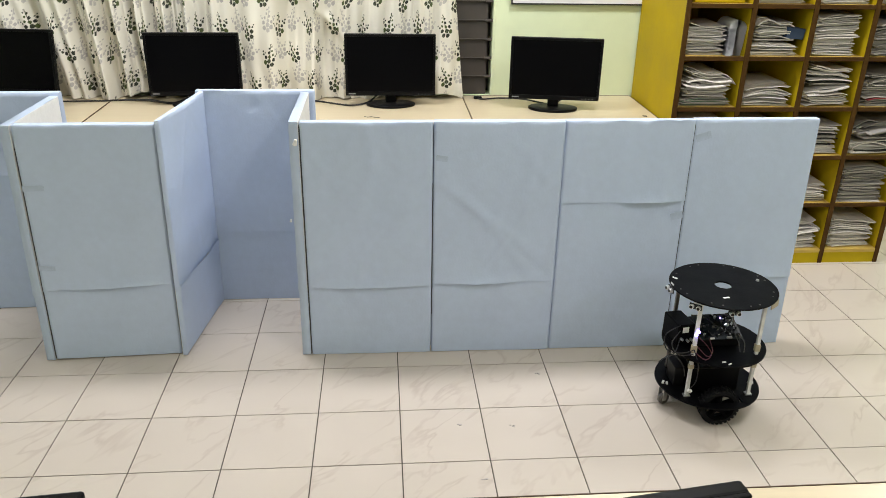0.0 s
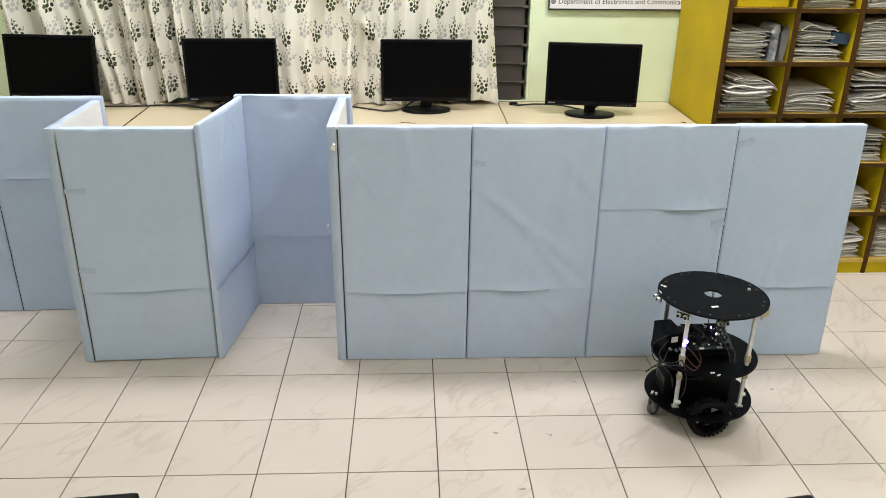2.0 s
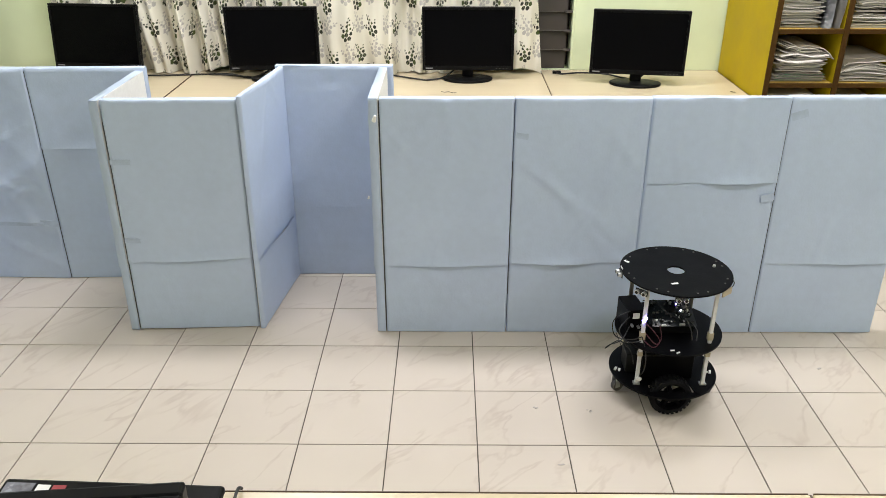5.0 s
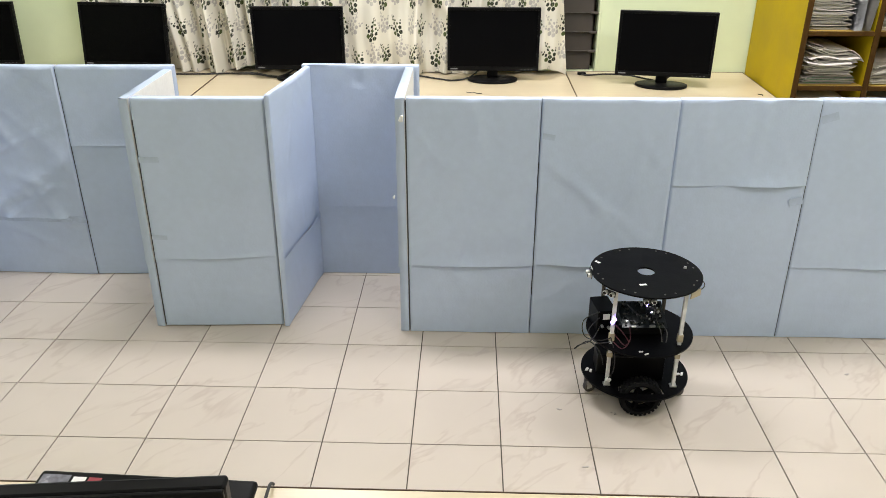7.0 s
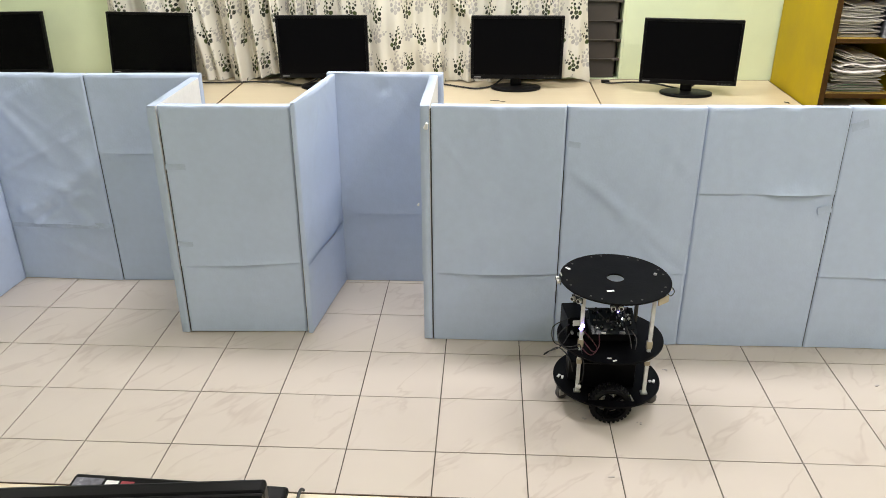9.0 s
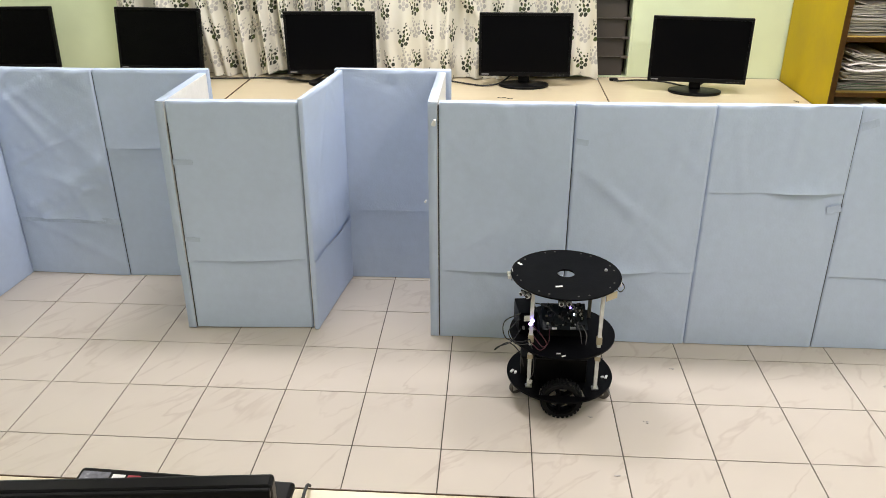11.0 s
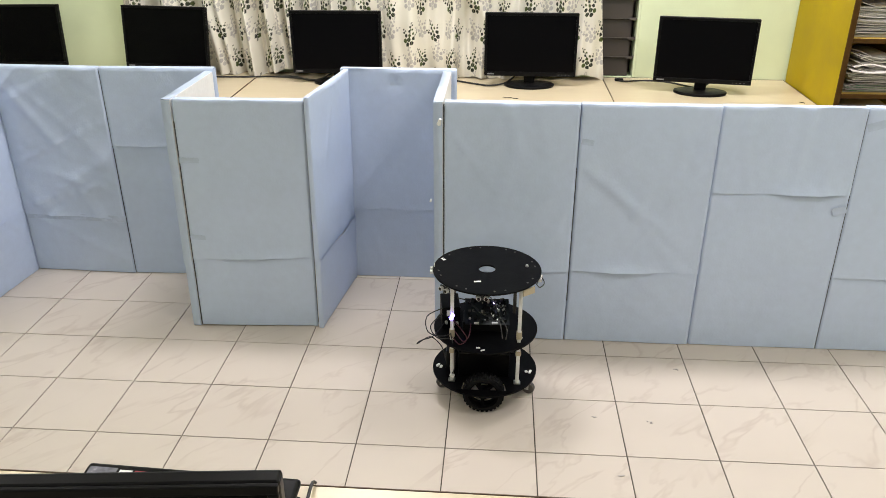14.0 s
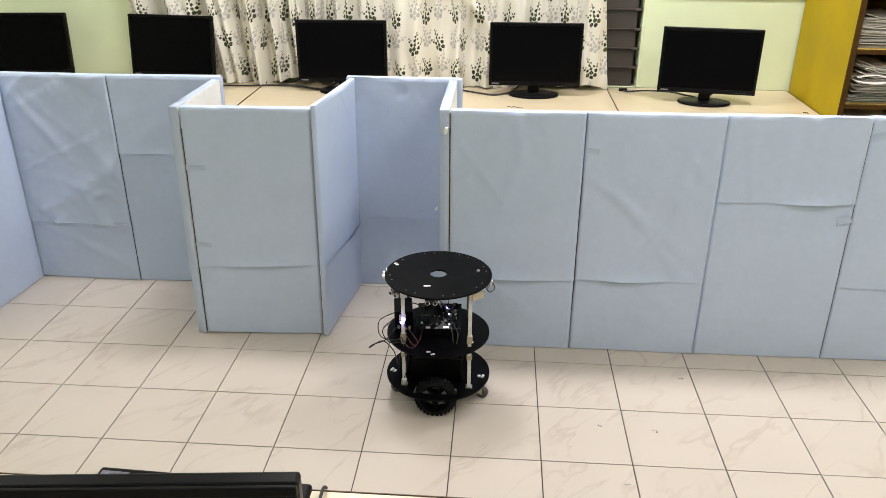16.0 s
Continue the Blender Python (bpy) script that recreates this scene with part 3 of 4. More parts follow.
# ---- monitors ----
def build_monitor(m, rise=0.0, label="black flat-screen monitor switched off on the desk", tilt=0.0):
    """Origin on the desk under the screen; the screen faces -y."""
    o = thing("monitor", label, "monitor", m, "computer monitors")
    w, z0, z1 = 0.466, 0.052 + rise, 0.366 + rise
    part("housing", box(-w / 2, w / 2, 0.0, 0.022, z0, z1, 0.004), M_BEZEL, o)
    part("back_bulge", box(-0.15, 0.15, 0.02, 0.055, z0 + 0.05, z1 - 0.06, 0.012), M_BEZEL, o)
    bm = box(-w / 2 + 0.001, w / 2 - 0.001, -0.006, 0.001, z1 - 0.013, z1 - 0.0006, 0.002)
    box(-w / 2 + 0.001, w / 2 - 0.001, -0.006, 0.001, z0 + 0.0006, z0 + 0.022, 0.002, bm=bm)
    box(-w / 2 + 0.001, -w / 2 + 0.013, -0.006, 0.001, z0 + 0.022, z1 - 0.013, 0.002, bm=bm)
    box(w / 2 - 0.013, w / 2 - 0.001, -0.006, 0.001, z0 + 0.022, z1 - 0.013, 0.002, bm=bm)
    part("bezel", bm, M_BEZEL, o, "black plastic bezel")
    part("screen", box(-w / 2 + 0.012, w / 2 - 0.012, -0.0025, 0.0, z0 + 0.02, z1 - 0.012), M_SCREEN, o, "dark unlit screen")
    part("badge", box(-w / 2 + 0.016, -w / 2 + 0.052, -0.0068, -0.0055, z0 + 0.008, z0 + 0.014), M_BADGE, o, "small grey maker's mark")
    for k in range(4):
        part("button", box(w / 2 - 0.09 + k * 0.018, w / 2 - 0.084 + k * 0.018, -0.007, -0.0055, z0 + 0.008, z0 + 0.0105), M_BADGE, o)
    zc = (z0 + z1) / 2
    for head in list(o.children):
        head.matrix_basis = pose(0, 0, zc, -tilt) @ pose(0, 0, -zc)
    part("neck", box(-0.028, 0.028, 0.024, 0.046, 0.012, z0 + 0.10, 0.006), M_BEZEL, o)
    n = 40
    pts = [(0.128 * math.cos(2 * math.pi * k / n), 0.01 + (0.088 if math.sin(2 * math.pi * k / n) < 0 else 0.075) * math.sin(2 * math.pi * k / n)) for k in range(n)]
    part("base", prism(pts, 0.0, 0.014, 0.004), M_BEZEL, o, "flat oval foot", True)
    return o


# ---- pigeonhole shelf with papers ----
SHELF_X = (1.365, 1.680, 1.978, 2.276, 2.585)
SHELF_Z = (0.080, 0.338, 0.594, 0.842, 1.086, 1.326, 1.57, 1.81)
SHELF_Y = (1.515, 2.17)


def build_shelf():
    s = thing("pigeonhole_shelf", "mustard yellow wooden pigeonhole shelf with brown edges, full of papers", "shelf", pose(0, 0, 0))
    y0, y1 = SHELF_Y
    top = SHELF_Z[-1]
    for k, x in enumerate(SHELF_X):
        full = y0 + 0.012
        part("upright", box(x - 0.010, x + 0.010, full, y1, 0, top, 0.001, 1), M_YELLOW, s)
        part("edge_strip", box(x - 0.012, x + 0.012, y0, full - 0.0005, 0, top, 0.003), M_BROWN, s, "brown painted front edge")
    for z in SHELF_Z:
        for xa, xb in zip(SHELF_X, SHELF_X[1:]):
            part("shelf_board", box(xa + 0.0105, xb - 0.0105, y0 + 0.014, y1 - 0.012, z - 0.018, z), M_LEDGE, s)
            part("board_edge", box(xa + 0.0125, xb - 0.0125, y0 + 0.001, y0 + 0.0135, z - 0.019, z + 0.001, 0.002), M_BROWN if z != 0.08 else M_LEDGE, s, "painted board edge")
    part("plinth", box(SHELF_X[0] + 0.012, SHELF_X[-1] - 0.012, y0 + 0.006, y0 + 0.022, 0, 0.0605), M_YELLOW, s, "yellow plinth")
    part("back_panel", box(SHELF_X[0], SHELF_X[-1], y1 - 0.012, y1 + 0.004, 0.0, top), M_YELLOW, s)


def build_stack(cx, y, z, w, h, n, seed, mat, messy=1.0, label="", d=0.30, covers=()):
    """A heap of sheaves: each is a thin, slightly bent slab turned a little from the rest."""
    rnd = random.Random(seed)
    o = thing("paper_stack", label or "untidy stack of loose papers and booklets in a pigeonhole", "paper stack", pose(cx, y, z + 0.001), "stacks of papers")
    covers = {int(c * 2.4): m for c, m in dict(covers).items()}
    n = int(n * 2.4)
    th = h / n
    zt = 0.0
    slant = rnd.uniform(-0.10, 0.10) * messy
    for k in range(n):
        t = th * rnd.uniform(0.55, 1.35)
        ww, dd = w * rnd.uniform(0.86, 1.0), d * rnd.uniform(0.85, 1.0)
        a = radians(rnd.gauss(0, 2.6) * messy)
        ox, oy = rnd.gauss(0, 0.006) * messy, rnd.gauss(0, 0.010) * messy
        if k == 0 or rnd.random() < 0.22:
            bend = rnd.uniform(-0.006, 0.012) * messy
            droop = [rnd.uniform(-0.016, 0.003) * messy for _ in range(2)]
            wave, phase = rnd.uniform(0, 0.0030) * messy, rnd.uniform(0, 6.3)
        f = 0.2 + k / n
        tip = slant * (k / n) ** 2
        nxs = 8
        bm, rows = bmesh.new(), []
        for j in range(nxs + 1):
            x = (j / nxs - 0.5) * ww
            q = abs(j / nxs - 0.5) * 2
            zz = zt + bend * f * q * q + (tip * x if k > n * 0.4 else 0) + droop[j > nxs / 2] * f * q ** 3 + wave * f * math.sin(phase + 9 * j / nxs)
            prof = []
            for yy, dz in ((-dd / 2, 0), (dd / 2, 0), (dd / 2, t), (-dd / 2, t)):
                px, py = x * math.cos(a) - yy * math.sin(a) + ox, x * math.sin(a) + yy * math.cos(a) + oy
                px = min(max(px, -0.134), 0.134)
                prof.append(bm.verts.new((px, py + d / 2, max(zz, 0) + dz * 0.93)))
            rows.append(prof)
        for p, q in zip(rows, rows[1:]):
            for e in range(4):
                bm.faces.new((p[e], p[(e + 1) % 4], q[(e + 1) % 4], q[e]))
        bm.faces.new(rows[0][::-1]), bm.faces.new(rows[-1])
        bmesh.ops.recalc_face_normals(bm, faces=bm.faces[:])
        part("cover" if k in covers else "sheaf", bm, covers[k] if k in covers else mat, o, "coloured booklet cover" if k in covers else "")
        zt += t
    return o


def build_roll(cx, y, z, h, seed):
    """A sheaf curled over on itself, standing at the side of a pigeonhole."""
    o = thing("rolled_papers", "sheaf of white papers curled over in a pigeonhole", "paper stack", pose(cx, y, z + 0.002), "stacks of papers")
    for k in range(7):
        bm = bmesh.new()
        r, hh = 0.040 - k * 0.0052, h - k * 0.005
        line = [(-r, 0.0)] + [(-r, hh * 0.5)] + [(-r * math.cos(a), hh - r + r * math.sin(a)) for a in np.linspace(0, math.pi, 12)] + [(r * 0.9, hh * 0.45), (r * 0.7, 0.0)]
        pr = [[bm.verts.new((px, yy, pz)) for yy in (0, 0.16)] for px, pz in line]
        for p, q in zip(pr, pr[1:]):
            bm.faces.new((p[0], p[1], q[1], q[0]))
        bmesh.ops.solidify(bm, geom=bm.faces[:], thickness=0.0042)
        bmesh.ops.recalc_face_normals(bm, faces=bm.faces[:])
        part("sheaf", bm, M_LABEL, o, "", True)
    return o


def build_papers():
    y = SHELF_Y[0] + 0.035
    c = [(a + b) / 2 for a, b in zip(SHELF_X, SHELF_X[1:])]
    z = SHELF_Z
    build_stack(c[0] - 0.040, y, z[4], 0.19, 0.135, 17, 11, M_SHEETS, 0.9)
    build_roll(c[0] + 0.098, y - 0.022, z[4], 0.165, 12)
    build_stack(c[1] - 0.01, y, z[4], 0.235, 0.062, 8, 13, M_SHEETS, 1.2, covers={5: M_COVER_BLUE})
    build_stack(c[1] - 0.02, y + 0.01, z[4] + 0.070, 0.20, 0.105, 8, 14, M_SHEETS, 2.2)
    bk = part("booklet", box(-0.045, 0.045, -0.09, 0.09, 0, 0.05, 0.003), M_COVER_BLUE)
    bk.matrix_basis = pose(c[1] + 0.085, y + 0.10, z[4] + 0.078, 0, 6, 4)
    tagged(bk, "thick dark blue book lying on loose papers", "book")
    build_stack(c[2] - 0.01, y, z[4], 0.215, 0.195, 24, 15, M_SHEETS, 0.9)
    build_stack(c[3] - 0.01, y, z[4], 0.22, 0.16, 15, 16, M_SHEETS_GREY, 1.2)
    build_stack(c[0], y, z[3], 0.245, 0.045, 7, 17, M_SHEETS_GREY, 0.9, covers={1: M_COVER_GREEN, 3: M_COVER_GREEN, 5: M_COVER_GREEN})
    build_stack(c[0], y, z[3] + 0.050, 0.22, 0.12, 13, 18, M_SHEETS, 2.3)
    build_stack(c[1], y, z[3], 0.235, 0.105, 14, 19, M_SHEETS, 1.6)
    build_stack(c[2], y, z[3], 0.225, 0.095, 9, 20, M_SHEETS, 1.8)
    build_stack(c[2] + 0.005, y, z[3] + 0.103, 0.215, 0.085, 6, 21, M_SHEETS, 1.2, covers={1: M_CHIP, 3: M_CHIP})
    build_stack(c[3], y, z[3], 0.23, 0.17, 16, 22, M_SHEETS_GREY, 1.7, covers={4: M_COVER_RED, 7: M_COVER_RED})
    build_stack(c[0], y, z[2], 0.22, 0.20, 20, 23, M_SHEETS, 0.8)
    build_stack(c[1], y, z[2], 0.22, 0.16, 14, 24, M_SHEETS, 1.0)
    build_stack(c[2] + 0.01, y, z[2], 0.215, 0.15, 12, 25, M_SHEETS, 0.9, covers={4: M_CHIP, 6: M_CHIP, 8: M_CHIP})
    build_stack(c[3], y, z[2], 0.245, 0.075, 6, 26, M_SHEETS, 1.6, covers={2: M_CHIP})
    build_stack(c[3] + 0.01, y, z[2] + 0.082, 0.23, 0.085, 6, 27, M_SHEETS_GREY, 3.0, covers={3: M_CHIP})
    build_stack(c[2], y, z[1], 0.235, 0.10, 10, 28, M_SHEETS, 0.9, covers={6: M_CHIP})
    build_stack(c[3], y, z[1], 0.24, 0.20, 24, 29, M_SHEETS_GREY, 1.2)
    build_stack(c[2], y, z[0], 0.23, 0.15, 12, 30, M_SHEETS, 1.9)
    build_stack(c[3], y, z[0], 0.235, 0.17, 13, 31, M_SHEETS, 1.4)
    for k in (1, 2, 3):
        build_stack(c[k], y, z[5], 0.235, 0.10, 10, 32 + k, M_SHEETS, 1.2)
    b = part("cardboard_box", box(-0.12, 0.12, 0, 0.3, 0, 0.14, 0.004), M_YELLOW)
    b.matrix_basis = pose(c[0], y, z[5] + 0.002)
    tagged(b, "yellow box file on an upper shelf", "box file")


def build_sign():
    s = thing("wall_sign", "framed white sign board with dark lettering on the green wall", "sign", pose(0.652, WALL_Y - 0.004, 1.242))
    part("board", box(0, 1.05, -0.016, 0, 0.006, 0.40), M_SIGN, s)
    part("frame", box(-0.006, 1.056, -0.022, 0, 0, 0.0075, 0.001), M_FRAME, s, "black bottom frame")
    part("side_frame", box(-0.006, 0.0, -0.022, 0, 0.0078, 0.406, 0.001), M_FRAME, s, "black side frame")
    text_part("lettering", "Department of Electronics and Communication", 0.037, M_INK_SHADE, s, pose(0.045, -0.0168, 0.032, 90, 0, 0), "dark printed words")
    part("emblem", cylinder(0.013, 0.013, (0.020, -0.0175, 0.042), (0.020, -0.0160, 0.042), 20), M_BADGE, s, "grey round emblem")


def build_cable(points, label, r=0.0045):
    o = part("cable", tube(points, r), M_CABLE, None, "", True)
    return tagged(o, label, "cable")


# ---- robot ----
R_PLATE = 0.187
Z_LOW, Z_MID, Z_TOP = 0.100, 0.272, 0.500


def disc(r, hole, z0, z1, slots=()):
    """A round plate with a round hole in the middle and narrow slots (x0, x1, y0, y1) cut through it."""
    bm = bmesh.new()
    n = 96
    if hole > 0:
        rings = [[bm.verts.new((q * math.cos(2 * math.pi * k / n), q * math.sin(2 * math.pi * k / n), z)) for k in range(n)] for q, z in ((r, z0 + 0.001), (r, z1 - 0.001), (r - 0.001, z1), (hole, z1), (hole, z0), (r - 0.001, z0))]
        for a, b in zip(rings, rings[1:] + rings[:1]):
            for k in range(n):
                bm.faces.new((a[k], a[(k + 1) % n], b[(k + 1) % n], b[k]))
        bmesh.ops.recalc_face_normals(bm, faces=bm.faces[:])
        return bm
    pts = []
    for k in range(n):
        a = 2 * math.pi * k / n
        x, y = r * math.cos(a), r * math.sin(a)
        for x0, x1, y0, y1 in slots:
            if x0 < x < x1 and (y < y1 if y0 < 0 else y > y0):
                y = y1 if y0 < 0 else y0
        pts.append((x, y))
    return prism(pts, z0, z1)


def build_wheel(parent, y):
    """A knobbly tyre on a spoked rim; the axle lies along y."""
    r, w = 0.0735, 0.040
    hub = part("wheel", cylinder(0.016, 0.016, (0, -w / 2 - 0.004, 0), (0, w / 2 + 0.004, 0), 20, None, 0.002), M_RIM, parent, "black wheel with a knobbly tyre", True)
    bm = bmesh.new()
    n, prof = 48, [(0.055, -w / 2), (0.065, -w / 2), (0.0700, -w / 2 + 0.006), (0.0710, 0), (0.0700, w / 2 - 0.006), (0.065, w / 2), (0.055, w / 2)]
    rings = [[bm.verts.new((q * math.cos(2 * math.pi * k / n), yy, q * math.sin(2 * math.pi * k / n))) for k in range(n)] for q, yy in prof]
    for a, b in zip(rings, rings[1:] + rings[:1]):
        for k in range(n):
            bm.faces.new((a[k], a[(k + 1) % n], b[(k + 1) % n], b[k]))
    for k in range(28):
        for side in (-1, 1):
            a = 2 * math.pi * (k + (0.5 if side > 0 else 0)) / 28
            q = box(-0.0052, 0.0052, side * 0.0105 - 0.0088, side * 0.0105 + 0.0088, 0.068, r, 0.0012, 1)
            bmesh.ops.rotate(q, cent=(0, 0, 0), matrix=Matrix.Rotation(a, 3, "Y"), verts=q.verts[:])
            me = bpy.data.meshes.new("knob")
            q.to_mesh(me)
            q.free()
            bm.from_mesh(me)
            bpy.data.meshes.remove(me)
    bmesh.ops.recalc_face_normals(bm, faces=bm.faces[:])
    part("tyre", bm, M_RUBBER, hub, "knobbly black rubber tyre")
    bm = bmesh.new()
    prof = [(0.0545, -w / 2 + 0.003), (0.0545, w / 2 - 0.003), (0.049, w / 2 - 0.003), (0.049, -w / 2 + 0.003)]
    rings = [[bm.verts.new((q * math.cos(2 * math.pi * k / n), yy, q * math.sin(2 * math.pi * k / n))) for k in range(n)] for q, yy in prof]
    for a, b in zip(rings, rings[1:] + rings[:1]):
        for k in range(n):
            bm.faces.new((a[k], a[(k + 1) % n], b[(k + 1) % n], b[k]))
    bmesh.ops.recalc_face_normals(bm, faces=bm.faces[:])
    part("rim", bm, M_RIM, hub, "black plastic rim", True)
    for k in range(5):
        sp = box(-0.006, 0.006, -0.012, 0.012, 0.012, 0.051, 0.002, 1)
        o = part("spoke", sp, M_RIM, hub)
        o.matrix_basis = pose(0, 0, 0, 0, 72 * k, 0)
    part("bolt", cylinder(0.005, 0.005, (0, -w / 2 - 0.008, 0), (0, -w / 2 - 0.003, 0), 10), M_SILVER, hub, "bright axle bolt")
    hub.matrix_basis = pose(0, y, r)
    return hub


def build_sonar(parent, x, y, z, ang):
    """Two metal cans on a small board, hung under the top plate."""
    s = part("sonar_board", box(-0.022, 0.022, 0, 0.002, -0.010, 0.010), M_PCB, parent, "ultrasonic sensor with two metal cans")
    for dx in (-0.0125, 0.0125):
        part("sonar_can", cylinder(0.008, 0.008, (dx, 0, 0), (dx, -0.012, 0), 18, None, 0.0012), M_SILVER, s, "bright metal can", True)
        part("sonar_mesh", cylinder(0.0058, 0.0058, (dx, -0.0118, 0), (dx, -0.0125, 0), 16), M_CHIP, s, "dark mesh")
    part("bracket", box(-0.010, 0.010, 0.002, 0.004, -0.006, 0.024), M_POST, s, "white bracket")
    s.matrix_basis = pose(x, y, z, 0, 0, ang)


def build_caster(parent, x, y, ang):
    c = part("caster", box(-0.016, 0.016, -0.016, 0.016, 0.093, 0.0995, 0.001), M_STEEL, parent, "small swivel caster with a steel fork")
    part("swivel", cylinder(0.012, 0.012, (0, 0, 0.082), (0, 0, 0.094), 16), M_STEEL, c)
    for s in (-1, 1):
        bm = box(-0.010, 0.010, s * 0.0125 - 0.001, s * 0.0125 + 0.001, 0.018, 0.083, 0.0008, 1)
        part("fork", bm, M_STEEL, c, "steel fork side")
    part("caster_wheel", cylinder(0.0225, 0.0225, (0.006, -0.010, 0.0225), (0.006, 0.010, 0.0225), 24, None, 0.003), M_EDGE, c, "grey worn roller", True)
    part("caster_tread", cylinder(0.0232, 0.0232, (0.006, -0.006, 0.0232), (0.006, 0.006, 0.0232), 24), M_GREY_WIRE, c, "grey tread", True)
    c.matrix_basis = pose(x, y, 0, 0, 0, ang)


def build_robot():
    r = thing("mobile_robot", "three-tier round black wheeled robot with white posts driving on the tiles", "robot", pose(1.1547, 0.297, 0))
    p = part("top_plate", disc(R_PLATE, 0.0295, Z_TOP - 0.006, Z_TOP), M_ROBOT, r, "round matt black plate with a hole in the middle")
    for k in range(8):
        for d in (-0.11, 0.11):
            a = math.pi * 2 * (k + 0.35) / 8 + d
            part("screw", cylinder(0.0032, 0.0032, (0.168 * math.cos(a), 0.168 * math.sin(a), Z_TOP), (0.168 * math.cos(a), 0.168 * math.sin(a), Z_TOP + 0.0018), 10), M_EDGE, p)
    o = part("white_sticker", box(-0.012, 0.012, -0.0045, 0.0045, 0, 0.001), M_LABEL, p, "small white sticker")
    o.matrix_basis = pose(-0.030, -0.100, Z_TOP + 0.0005, 0, 0, 10)
    o = part("white_sticker", box(-0.010, 0.010, -0.005, 0.005, 0, 0.001), M_LABEL, p, "scuffed white sticker")
    o.matrix_basis = pose(-0.155, 0.062, Z_TOP + 0.0005, 0, 0, -55)
    o = part("screw_head", cylinder(0.006, 0.005, (0, 0, 0), (0, 0, 0.006), 12), M_SILVER, p, "bright screw head")
    o.matrix_basis = pose(0.138, 0.026, Z_TOP)
    part("middle_plate", disc(R_PLATE - 0.003, 0, Z_MID - 0.006, Z_MID), M_ROBOT, r, "round matt black plate")
    low = part("bottom_plate", disc(R_PLATE + 0.002, 0, Z_LOW - 0.006, Z_LOW, ((-0.080, 0.080, -0.2, -0.102), (-0.080, 0.080, 0.102, 0.2))), M_ROBOT, r, "round black plate with wheel cut-outs")
    # outer lips of the plate past the wheels
    for s in (-1, 1):
        pts = [(0.189 * math.cos(a), s * 0.189 * math.sin(a)) for a in np.linspace(radians(62.5), radians(117.5), 16)]
        pts += [(-0.087, s * 0.150), (0.087, s * 0.150)]
        part("plate_lip", prism(pts, Z_LOW - 0.006, Z_LOW), M_ROBOT, low)
    posts = ((-0.114, -0.098), (0.117, -0.100), (-0.118, 0.098), (0.104, 0.100))
    for k, (x, y) in enumerate(posts):
        part("post", box(x - 0.0062, x + 0.0062, y - 0.006, y + 0.006, Z_LOW, Z_TOP - 0.006, 0.0015), M_POST if y < 0 else M_EDGE, r, "white square post" if y < 0 else "dark thin post")
        if y > 0:
            continue
        part("post_tape", box(x - 0.0095, x + 0.0095, y - 0.007, y + 0.007, Z_MID + 0.012, Z_MID + 0.040, 0.001), M_KRAFT, r, "yellowed tape round a post")
        part("post_tape", box(x - 0.0093, x + 0.0093, y - 0.0068, y + 0.0068, Z_MID - 0.055, Z_MID - 0.038, 0.001), M_KRAFT, r, "yellowed tape round a post")
        part("post_foot", box(x - 0.012, x + 0.012, y - 0.010, y + 0.010, Z_LOW, Z_LOW + 0.006, 0.001), M_STEEL, r)
    for x, y, z, a in ((-0.138, -0.108, 0.472, -42), (-0.012, -0.140, 0.462, 2), (-0.186, 0.010, 0.482, -85), (0.178, -0.010, 0.474, 82)):
        build_sonar(r, x, y, z, a)
    o = part("sensor_card", box(-0.024, 0.024, -0.002, 0.002, -0.012, 0.012), M_KRAFT, r, "tan circuit card on edge")
    o.matrix_basis = pose(0.142, -0.112, 0.476, 0, 0, 38)
    # middle tier: driver box, main board, plugs
    bx = part("driver_box", box(-0.033, 0.033, -0.052, 0.060, 0, 0.084, 0.004), M_ROBOT, r, "upright black electronics box")
    bx.matrix_basis = pose(-0.128, 0.020, Z_MID + 0.0005, 0, 0, 8)
    o = part("box_label", box(-0.012, 0.012, -0.001, 0.0, -0.011, 0.011), M_LABEL, bx, "white label")
    o.matrix_basis = pose(-0.004, -0.0525, 0.064)
    for dx, dz in ((-0.018, 0.030), (0.006, 0.022), (0.020, 0.026)):
        part("plug", cylinder(0.005, 0.005, (dx, -0.052, dz), (dx, -0.064, dz), 12), M_SILVER, bx, "bright socket")
    pcb = part("main_board", box(-0.078, 0.078, -0.060, 0.060, 0, 0.0025), M_PCB, r, "populated dark circuit board")
    pcb.matrix_basis = pose(0.004, 0.000, Z_MID + 0.056, 20, 0, 2)
    rnd = random.Random(8)
    for k in range(120):
        w, d, h = rnd.uniform(0.002, 0.010), rnd.uniform(0.002, 0.009), rnd.uniform(0.002, 0.012)
        x, y = rnd.uniform(-0.07, 0.065), rnd.uniform(-0.053, 0.05)
        part("component", box(x, x + w, y, y + d, 0.0025, 0.0025 + h, 0.0006, 1), rnd.choice((M_CHIP, M_CHIP, M_CHIP, M_EDGE, M_GREY_WIRE, M_SILVER, M_PCB)), pcb)
    part("heat_sink", box(-0.010, 0.012, -0.006, 0.014, 0.0025, 0.014, 0.001), M_CHIP, pcb, "black finned heat sink")
    part("connector", box(-0.046, -0.030, -0.060, -0.054, 0.0025, 0.008, 0.001), M_LABEL, pcb, "white connector")
    part("connector", box(0.016, 0.036, -0.060, -0.052, 0.0025, 0.009, 0.001), M_SILVER, pcb, "bright connector")
    part("led", cylinder(0.0032, 0.0022, (0.026, 0.038, 0.003), (0.026, 0.038, 0.008), 10), M_LED_BLUE, pcb, "lit blue lamp on the board", True)
